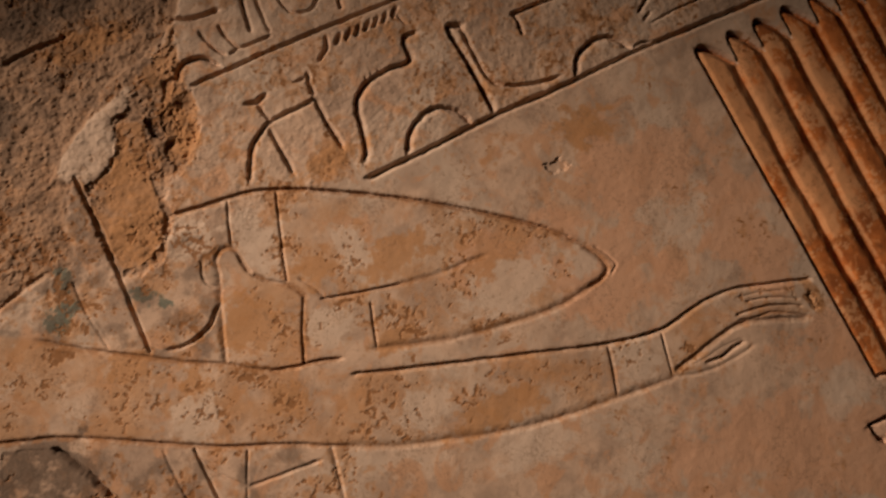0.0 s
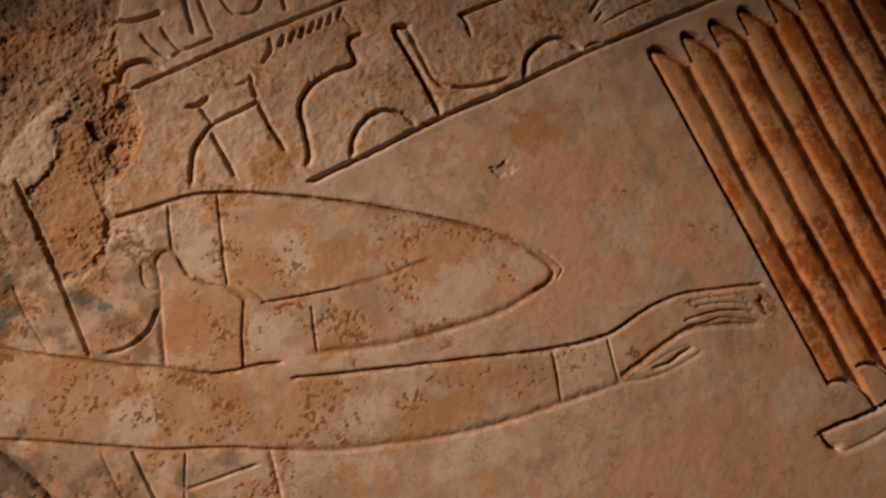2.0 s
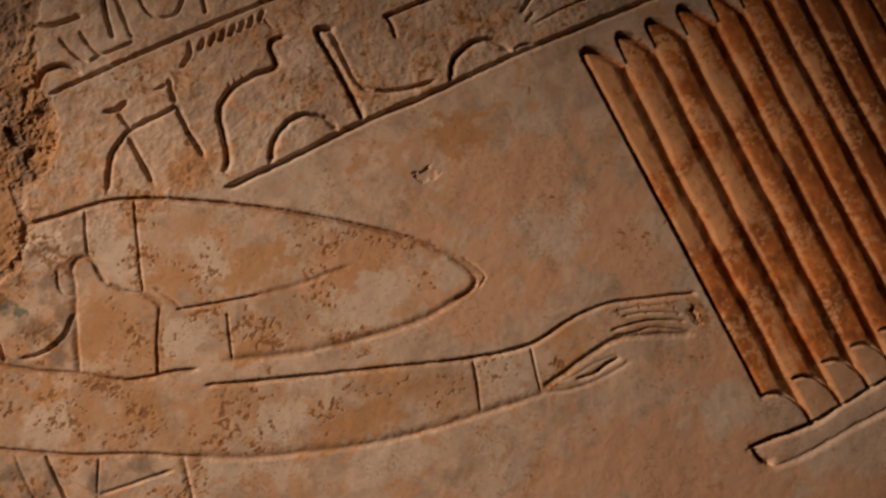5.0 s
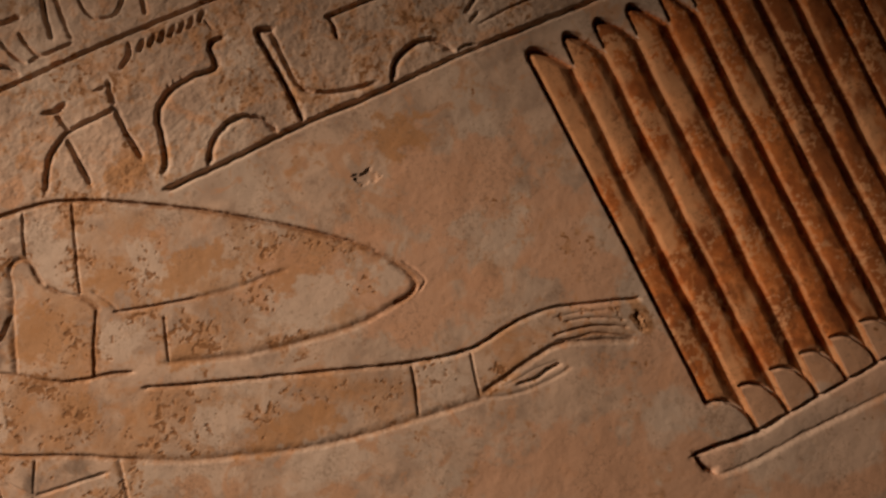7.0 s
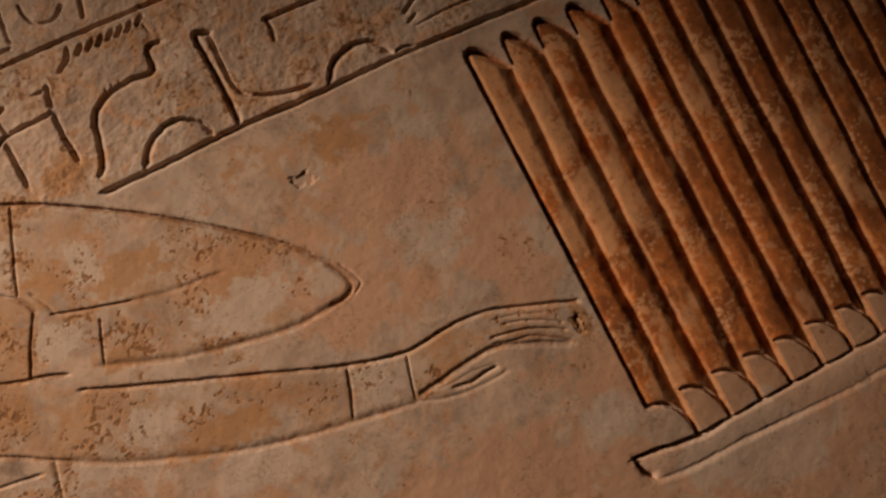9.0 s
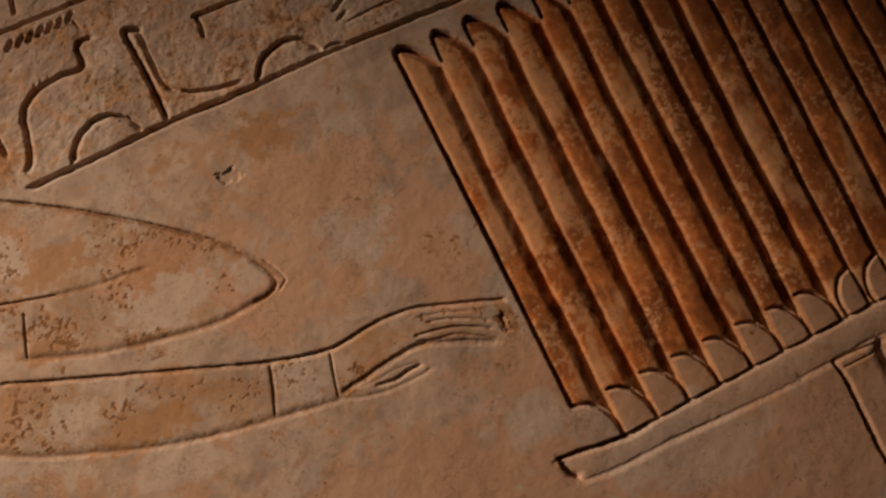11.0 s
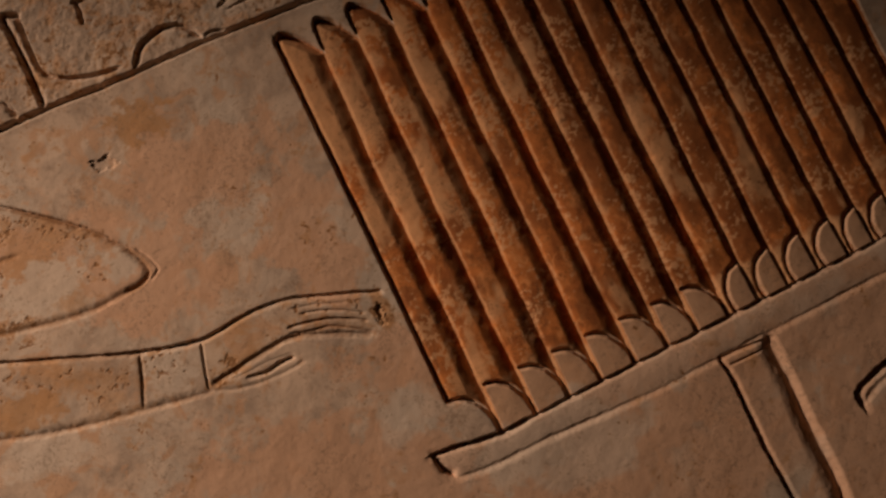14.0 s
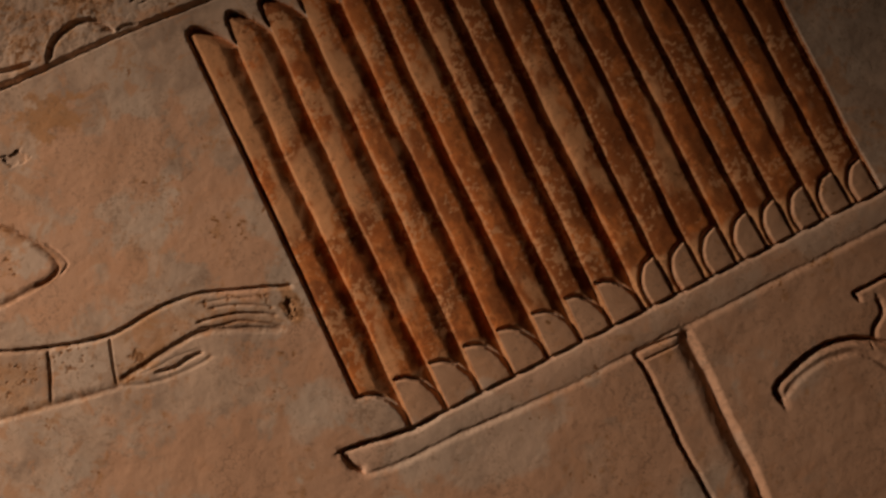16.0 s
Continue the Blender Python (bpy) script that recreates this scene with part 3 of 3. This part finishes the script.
loss = loss * (1 - 0.6 * patch([(110, 1168, 37, 18), (170, 1160, 13, 13), (17, 1117, 18, 14), (-124, 1184, 18, 16), (-40, 1278, 14, 29), (19, 1245, 12, 16), (-20, 1201, 16, 12), (77, 1057, 29, 12), (-80, 1301, 16, 16), (174, 1075, 18, 16)]))


def region(points, blur, ragged=0.6, size=9.0, seed=210):
    """A stretch with a torn edge, 0 to 1: `blur` softens its rim."""
    line = np.array(points, float)
    p = np.stack([line @ AX, line @ AY], 1)
    room = 3.0 * blur + 8
    box = window(p.min(0), p.max(0), room)
    out = np.zeros((NA, NB))
    soft = spread(inside(line, box), int(6 * blur))
    torn = layers(gu[box], gv[box], size, seed, 5, 0.66) - 0.5
    out[box] = ease(soft + torn * ragged * 2 * ease(soft, 0.02, 0.3), 0.3, 0.7)
    return out


scorched = region([(-243, 1222), (-212, 1208), (-204, 1191), (-193, 1163), (-260, 1180)], 2, 0.3, 10, 290)
loss = np.where((gv < 1237) & (gu < -150), 0.35 * scorched, loss)
# the break: a pale crest, a smooth ochre hollow beside it, a torn ochre rim, a low plate and a deep dark bay
crest = region([(-65, 1420), (-101, 1409), (-130, 1388.5), (-141, 1376), (-128, 1363), (-103.7, 1370), (-91, 1395), (-67, 1411)], 4, 1.1, 12)
hollow = region([(-90, 1397), (-74, 1390), (-84, 1356), (-87.5, 1322), (-99, 1301), (-115.5, 1296), (-128.7, 1298), (-129, 1320), (-130, 1352), (-118.6, 1363), (-105, 1366)], 4, 0.4, 14, 220)
torn_rim = region([(-26, 1446), (-50, 1429), (-50, 1407), (-62, 1385), (-70, 1358), (-52, 1346), (-36, 1380), (-35, 1398), (-33, 1421)], 3, 0.9, 7, 230)
low_plate = region([(-182, 1380), (-148, 1370), (-133, 1364), (-134, 1310), (-134, 1240), (-190, 1262), (-196, 1296), (-166, 1321), (-210, 1311)], 4, 0.5, 12, 240)
bay = region([(-160, 1540), (-20, 1500), (-40, 1445), (-56, 1432), (-80, 1428), (-101, 1412), (-132, 1392), (-150, 1372), (-215, 1400)], 5, 0.4, 16, 250)
rough = layers(gu, gv, 42, 31, 6, 0.56)
fine = layers(gu, gv, 6, 41, 4, 0.6)
sheet = (layers(gu, gv, 70, 50, 3) - 0.5) * 2.0 + (layers(gu, gv, 11, 55, 3) - 0.5) * 0.6 + (fine - 0.5) * 0.16
carved = spread(carved, 1)
sheet = sheet + ease(gv, 1280, 1300) * ((layers(gu, gv, 9, 181, 4, 0.65) - 0.5) * 1.8)
height = sheet + carved * (1 - 0.5 * loss)
grit = layers(gu, gv, 3.2, 46, 3, 0.7)
height += np.where(loaf, (layers(gu, gv, 5.0, 151, 3, 0.55) - 0.5) * 0.16 + (layers(gu, gv, 24, 155, 3) - 0.5) * 1.2, 0)
quiet = 1 - 0.75 * hollow - 0.4 * low_plate - 0.65 * crest - 0.5 * scorched
tooth = np.abs(layers(gu, gv, 13, 261, 4, 0.62) - 0.5)
height -= loss * (0.6 + quiet * (6.0 * np.clip(rough - 0.36, 0, 1) + 5.5 * tooth + 2.2 * np.abs(fine - 0.5) + 1.6 * np.clip(grit - 0.5, 0, 1)))
height += loss * (1.1 * spread(crest, 30) - 1.2 * bay - 0.9 * spread(hollow, 30) + 0.6 * low_plate) - 1.6 * torn_rim * ease(layers(gu, gv, 7, 271, 4, 0.6), 0.4, 0.6)
hole = np.hypot((gu + 68.5 + 0.22 * (gv - 1380)) / 4.5, (gv - 1381) / 9.5) + (fine - 0.5) * 1.6
height -= 3.5 * ease(-hole, -1.1, -0.4)

# wear: bare pale patches, ochre residue, traces of green paint; also painted light, shade
where = layers(gu, gv, 26, 60, 4, 0.6)
bare_lit = patch([(110, 1168, 37, 18), (170, 1160, 13, 13), (17, 1117, 18, 14), (-124, 1184, 18, 16), (-40, 1278, 14, 29), (19, 1245, 12, 16), (-20, 1201, 16, 12), (77, 1057, 29, 12), (-80, 1301, 16, 16), (174, 1075, 18, 16)])
worn = 0.13 * ease(-gu, -415, -350) * ease(gv, 1000, 1170) - 0.05 * ease(gu, 400, 480) + 0.05 * ease(-gu, -560, -420) * ease(gv, 1000, 1200)
# Pale stone low on the wall; it also brightens where the lamp falls short.
bare_lit = np.maximum(bare_lit, 0.8 * patch([(397, 926, 60, 24), (419, 904, 40, 22), (315, 982, 26, 16)], 0.9, 26.0, 350))
bare_lit = np.where(loaf, 0.85 * ease(layers(gu, 0.5 * gv, 17, 95, 4, 0.55) + worn, 0.56, 0.72), bare_lit)
bare_lit = np.where(loaf, np.maximum(bare_lit, 0.9 * ease(layers(gu, gv, 2.8, 161, 3, 0.65) + 0.8 * (layers(gu, gv, 26, 165, 2) - 0.5) + 0.6 * worn, 0.64, 0.71)), bare_lit)
# Loaf edges paler: paint lost there, and the lit rim's brightness put in colour.
bare_lit = np.maximum(bare_lit, 0.75 * ease(ridge + 1.6 * (layers(gu, gv, 7.0, 98, 3, 0.65) - 0.5), 0.5, 0.8))
foot_level = 941.5 + np.clip(gu - 370, 0, None) * TABLE_RISE + 34 - 0.017 * (gu - 350)
bare_lit = np.where(loaf, np.maximum(bare_lit, ease(foot_level - gv + 14 * (layers(gu, gv, 8, 345, 3) - 0.5), -3, 4)), bare_lit)
bare_lit = np.maximum(bare_lit, crest * loss)
marks = np.maximum(0.85 * hollow * ease(layers(gu, gv, 18, 281, 4, 0.6), 0.25, 0.5), 0.9 * torn_rim)
marks = np.maximum(marks, patch([(-108, 1319, 18, 29), (71, 1092, 45, 13), (-51, 1377, 12, 25), (-44, 1420, 16, 12), (-85, 1461, 33, 12), (-93, 1365, 16, 16), (-8, 1244, 18, 15), (45, 1225, 33, 15), (36, 1308, 29, 11), (-66, 1167, 14, 16), (-115, 1205, 16, 10), (-64, 1227, 25, 25), (329, 1055, 8, 14), (19, 1172, 20, 7), (221, 1255, 20, 18), (-148, 1239, 20, 12)], 1.1) * (1 - 0.8 * low_plate))
ochre = np.zeros((NA, NB))
ochre = np.maximum(ochre, spread(limb, 6) * ease(layers(gu, gv, 30, 100, 5, 0.6), 0.36, 0.72) * 0.8)
green = patch([(-180, 1284, 7, 9), (-122, 1277, 9, 6), (-166, 1307, 6, 9), (-112, 1266, 5, 5), (-170, 1290, 8, 6)], 1.1, 5.0)
# The spot at (-69, 1381) puts the hole's shade into colour.
soot_shade = patch([(-240, 1205, 37, 14), (-215, 1186, 16, 18), (-111, 1492, 37, 12), (-69, 1381, 5, 9), (-165, 1440, 18, 26)], 1.7, 12.0, 97)
soot_shade = np.maximum(soot_shade, 1.1 * scorched * ease(layers(gu, gv, 9, 295, 4, 0.65), 0.35, 0.6))
soot_shade = np.maximum(soot_shade, 0.6 * loss * (1 - crest) * (1 - 0.7 * hollow) * ease(layers(gu, gv, 11, 360, 5, 0.66), 0.47, 0.62))
collar = figure & ~limb & (gu < -70)
soot_shade = np.maximum(soot_shade, spread(collar, 20) * ease(layers(gu, gv, 14, 121, 5, 0.65), 0.42, 0.66) * 0.75)

# pitting: gathered in clusters, dense on the weathered figure, thin on the plain wall
crowd = spread(np.where(limb & (gu > 165), -0.12, np.where(limb, -0.012, np.where(figure, -0.015, np.where(loaf, -0.2, np.where(broken, 0.0, np.where(gv > 1290, -0.07, -0.22)))))), 5)
small, tiny = layers(gu, gv, 3.0, 70, 3, 0.62), layers(gu, gv, 1.7, 80, 2, 0.6)
crowd = np.where(owner == "carved_figure", crowd, crowd - 0.02)
worked = small + 1.05 * (where - 0.5) + crowd
limit = np.quantile(worked[limb], 0.925)
halo = ease(worked, limit - 0.07, limit + 0.01)
pits = ease(worked, limit - 0.008, limit + 0.035) + 0.3 * ease(tiny + 0.7 * (where - 0.5) + crowd, 0.76, 0.84)
# Adds the browned cut lines, which stand for groove shade too.
pits = np.clip(np.maximum(pits, residue_shade * ease(layers(gu, gv, 9, 141, 4, 0.6), 0.25, 0.5)), 0, 1)
ochre = np.maximum(ochre, 0.75 * ease(layers(gu, gv, 5.5, 74, 3, 0.6) + 0.9 * (where - 0.5) + crowd, 0.52, 0.72)) * (1 - 0.7 * loss)
ochre = np.maximum(np.maximum(ochre, 0.8 * halo * (1 - loss)), marks)
# Darker red-brown paint; its rise to the right also stands for fading light.
# The two small spots at the crowns put the rim's shade into colour.
deep = np.maximum(0.9 * ease(layers(gu, 0.6 * gv, 17, 131, 5, 0.62) + 0.22 * ease(gu, 420, 600) * (0.6 + 0.4 * ease(gv, 1020, 1160)) - 0.03, 0.46, 0.62), patch([(520, 1150, 22, 60), (545, 1120, 16, 50), (400, 1262, 14, 10), (372, 1262, 12, 8)], 1.2, 14.0, 135))
bare_lit = np.maximum(bare_lit, spread(owner == "table_top", 3) * 0.4 * ease(layers(gu, gv, 20, 191, 4, 0.6), 0.3, 0.55))
warm = np.maximum(ease(gu, 330, 420) * ease(-gv, -950, -925) * ease(layers(gu, gv, 45, 340, 4, 0.6), 0.2, 0.55), patch([(470, 905, 55, 22), (560, 870, 50, 35), (650, 905, 35, 40), (690, 860, 40, 40), (400, 880, 60, 25), (300, 930, 45, 30), (330, 1010, 30, 40), (250, 1200, 50, 40), (480, 935, 90, 12), (215, 985, 70, 45), (270, 950, 50, 40), (180, 1150, 60, 45), (300, 1130, 30, 60), (120, 1190, 50, 30)], 1.2, 24.0, 111))
warm = np.maximum(warm, np.where(lobe, 0.85, np.where(owner == "table_top", 0.6, 0)))
ochre = np.maximum(ochre, np.where(lobe, 0.3, 0))
pits = np.maximum(pits, patch([(329, 1056, 6, 11), (174, 1076, 7, 5), (-42, 1125, 6, 5), (163, 1188, 9, 2), (170, 1077, 4, 6), (59, 1078, 5, 2), (-40, 1132, 3, 7), (93, 1135, 8, 2), (-68, 1172, 6, 11), (-11, 1143, 7, 12), (-10, 1121, 7, 7), (-117, 1202, 11, 4), (-105, 1183, 6, 6)], 1.6, 3.5, 117) * ease(small, 0.46, 0.62))
pits *= 1 - 0.75 * crest
height -= np.where(residue_shade > 0, 0, pits) * (0.12 + 0.2 * figure + 0.5 * broken)
CHIP_HAND = (326.8, 1051.5)
CHIP = (186.6, 1233.9)
# one chip knocked out of the plain wall
chip = np.hypot((gu - CHIP[0]) / 9.5, (gv - CHIP[1]) / 6.0) + (fine - 0.5) * 1.5
height -= 1.4 * ease(-chip, -1.1, -0.55)
chip = np.hypot((gu - CHIP_HAND[0]) / 4.2, (gv - CHIP_HAND[1]) / 8.0) + (fine - 0.5) * 2.4
height -= 2.0 * ease(-chip, -1.1, -0.2) * ease(grit, 0.3, 0.6)

# the sheet runs out level with the wall round it
rim = np.minimum(np.minimum(ga - A0, A1 - ga), np.minimum(gb - B0, B1 - gb))
height *= ease(rim, 0, 7)

place = np.stack([gu / 1000, -height / 1000, gv / 1000], -1)
slope_a, slope_b = np.gradient(place, axis=0), np.gradient(place, axis=1)
normal = np.cross(slope_a, slope_b)
normal /= np.linalg.norm(normal, axis=-1, keepdims=True)
CORNERS = place[[0, -1, -1, 0], [0, 0, -1, -1]]

cell_owner, cell_surface = owner[:-1, :-1], surface[:-1, :-1]
serial = np.arange(NA * NB).reshape(NA, NB)
quads = np.stack([serial[:-1, :-1], serial[1:, :-1], serial[1:, 1:], serial[:-1, 1:]], -1)


FIELDS = {"pits": pits, "bare_lit": bare_lit, "ochre": ochre, "green": green, "soot_shade": soot_shade, "warm": warm, "deep": deep, "loss": loss}


def relief(name, pick, parent=None, label="", extra=None):
    """One mesh from the cells that belong to a part, with the shared normals of the whole sheet."""
    faces = quads[pick]
    if len(faces) == 0:
        return None
    used, local = np.unique(faces, return_inverse=True)
    local = local.reshape(-1, 4)
    points = place.reshape(-1, 3)[used]
    normals = normal.reshape(-1, 3)[used]
    held = {key: grid.ravel()[used] for key, grid in FIELDS.items()}
    looks = cell_surface[pick].astype(str)
    if extra is not None:
        base = len(points)
        points = np.vstack([points, extra[0]])
        normals = np.vstack([normals, np.tile((0.0, -1.0, 0.0), (len(extra[0]), 1))])
        held = {key: np.concatenate([grid, np.zeros(len(extra[0]))]) for key, grid in held.items()}
        local = np.vstack([local, np.array(extra[1]) + base])
        looks = np.concatenate([looks, np.full(len(extra[1]), "dressed_stone")])
    mesh = bpy.data.meshes.new(name)
    mesh.vertices.add(len(points))
    mesh.vertices.foreach_set("co", points.astype(np.float32).ravel())
    mesh.loops.add(local.size)
    mesh.loops.foreach_set("vertex_index", local.astype(np.int32).ravel())
    mesh.polygons.add(len(local))
    mesh.polygons.foreach_set("loop_start", np.arange(0, local.size, 4, dtype=np.int32))
    kinds = sorted(set(looks.tolist()))
    for kind in kinds:
        mesh.materials.append(MATERIALS[kind])
    mesh.polygons.foreach_set("material_index", np.searchsorted(kinds, looks).astype(np.int32))
    mesh.polygons.foreach_set("use_smooth", np.ones(len(local), bool))
    mesh.update(calc_edges=True)
    for key, grid in held.items():
        mesh.attributes.new(key, "FLOAT", "POINT").data.foreach_set("value", grid.astype(np.float32))
    mesh.normals_split_custom_set_from_vertices(normals.astype(np.float32).tolist())
    ob = new(name, mesh)
    if parent:
        ob.parent = parent
    if label:
        tagged(ob, label)
    return ob


# ---- the carved wall and its parts ----
X0, X1, Z0, Z1, BACK, DEEP = -1.7, 2.3, 0.0, 2.7, 0.3, -2.6
ring = [(X0, 0, Z0), (X1, 0, Z0), (X1, 0, Z1), (X0, 0, Z1), (X0, BACK, Z0), (X1, BACK, Z0), (X1, BACK, Z1), (X0, BACK, Z1)]
ring_points = np.vstack([np.array(ring, float), CORNERS * np.array([1, 0, 1])])
# the sheet's corners run low-left, low-right, up-right, up-left along its own axes
ring_faces = [(0, 1, 9, 8), (1, 2, 10, 9), (2, 3, 11, 10), (3, 0, 8, 11), (5, 4, 7, 6), (4, 0, 3, 7), (1, 5, 6, 2), (3, 2, 6, 7), (4, 5, 1, 0)]
labels = cell_owner.astype(str)
wall = relief("wall_north", labels == "", extra=(ring_points, ring_faces))
tagged(wall, "tan limestone wall carved in sunk relief, stained and chipped", "wall", kind="structure")
relief("broken_patch", labels == "broken_patch", wall, "rough brown stone where the dressed face broke away")
relief("register_line", labels == "register_line", wall, "deep straight groove between rows of signs")
tagged(relief("carved_figure", labels == "carved_figure"), "weathered ochre relief carving with pitted, stained limestone surface", "relief carving")


def holder(name, at, label, category, group=""):
    ob = new(name)
    ob.location = at
    ob.empty_display_size = 0.02
    return tagged(ob, label, category, group)


def under(ob, parent):
    ob.parent = parent
    ob.matrix_parent_inverse = Matrix.Translation(-parent.location)


table = holder("offering_table", (0.55, 0, 0.80), "pale carved offering table with long rounded top and hollowed stand", "table")
under(relief("table_top", labels == "table_top"), table)
under(relief("table_stand", labels == "table_stand"), table)
for k in range(LOAVES):
    if not (labels == f"loaf_{k}").any():
        continue
    tone = "tan, worn, paint-stripped tall loaf carved above the offering table" if k < 2 else "tall orange-brown painted loaf carved above the offering table"
    thing = holder("bread_loaf", (edge(k, 960) / 1000 + 0.012, 0, table_top(edge(k, 960)) / 1000), tone, "loaf", "loaves on the offering table")
    under(relief("loaf_body", labels == f"loaf_{k}"), thing)
    if (labels == f"lobe_{k - 1}").any():
        foot = relief("loaf_foot", labels == f"lobe_{k - 1}")
        under(foot, thing)
        tagged(foot, "pale unpainted rounded foot")
SIGNS = {
    "sign_horned": "sharply cut sign with two slanting legs in limestone",
    "sign_crook": "deep curved crook sign cut in limestone",
    "sign_comb": "row of short teeth cut as a comb sign",
    "sign_loaf": "half-round sign cut above the register line",
    "sign_loaf_upper": "half-round sign cut close to the register line",
    "sign_foot": "foot-shaped sign with a tall straight shaft",
    "sign_hook": "angular hook sign cut deep in limestone",
    "sign_stroke": "short shallow stroke cut beside the half-round sign",
    "sign_bird": "partly seen sign of short slanting strokes",
    "sign_bar": "short dark bar cut at the broken edge",
    "sign_ripple": "worn zigzag sign above the upper register line",
    "sign_dome": "half-round sign at the edge of the broken stone",
    "sign_reed": "upright reed-shaped sign cut in limestone",
    "sign_basket": "shallow bowl-shaped sign cut in thin line",
    "sign_post": "short thick upright stroke cut in limestone",
    "sign_bowl": "broad arched bowl sign beside the table stand",
    "sign_vessel": "partly seen vessel sign with red paint traces",
}
for key, note in SIGNS.items():
    sign = relief("carved_sign", labels == key)
    if sign:
        tagged(sign, note, "carved sign", "signs of the inscription")

# ---- plain chamber that closes the place ----
def slab(name, lo, hi, label, category):
    bm = bmesh.new()
    bmesh.ops.create_cube(bm, size=1)
    for v in bm.verts:
        v.co = Vector([l + (h - l) * (c + 0.5) for l, h, c in zip(lo, hi, v.co)])
    mesh = bpy.data.meshes.new(name)
    bm.to_mesh(mesh)
    bm.free()
    mesh.materials.append(MATERIALS["chamber_stone"])
    return tagged(new(name, mesh), label, category, kind="structure")


slab("floor", (X0, DEEP, -0.2), (X1, 0, -0.003), "plain dark stone chamber floor", "floor")
slab("ceiling", (X0, DEEP, Z1 + 0.003), (X1, 0, Z1 + 0.2), "plain dark stone chamber ceiling", "ceiling")
slab("wall_west", (X0 - 0.3, DEEP, -0.2), (X0 - 0.003, BACK, Z1 + 0.2), "plain dark stone side wall", "wall")
slab("wall_east", (X1 + 0.003, DEEP, -0.2), (X1 + 0.3, BACK, Z1 + 0.2), "plain dark stone side wall", "wall")
slab("wall_south", (X0 - 0.3, DEEP - 0.3, -0.2), (X1 + 0.3, DEEP - 0.003, Z1 + 0.2), "plain dark stone back wall", "wall")
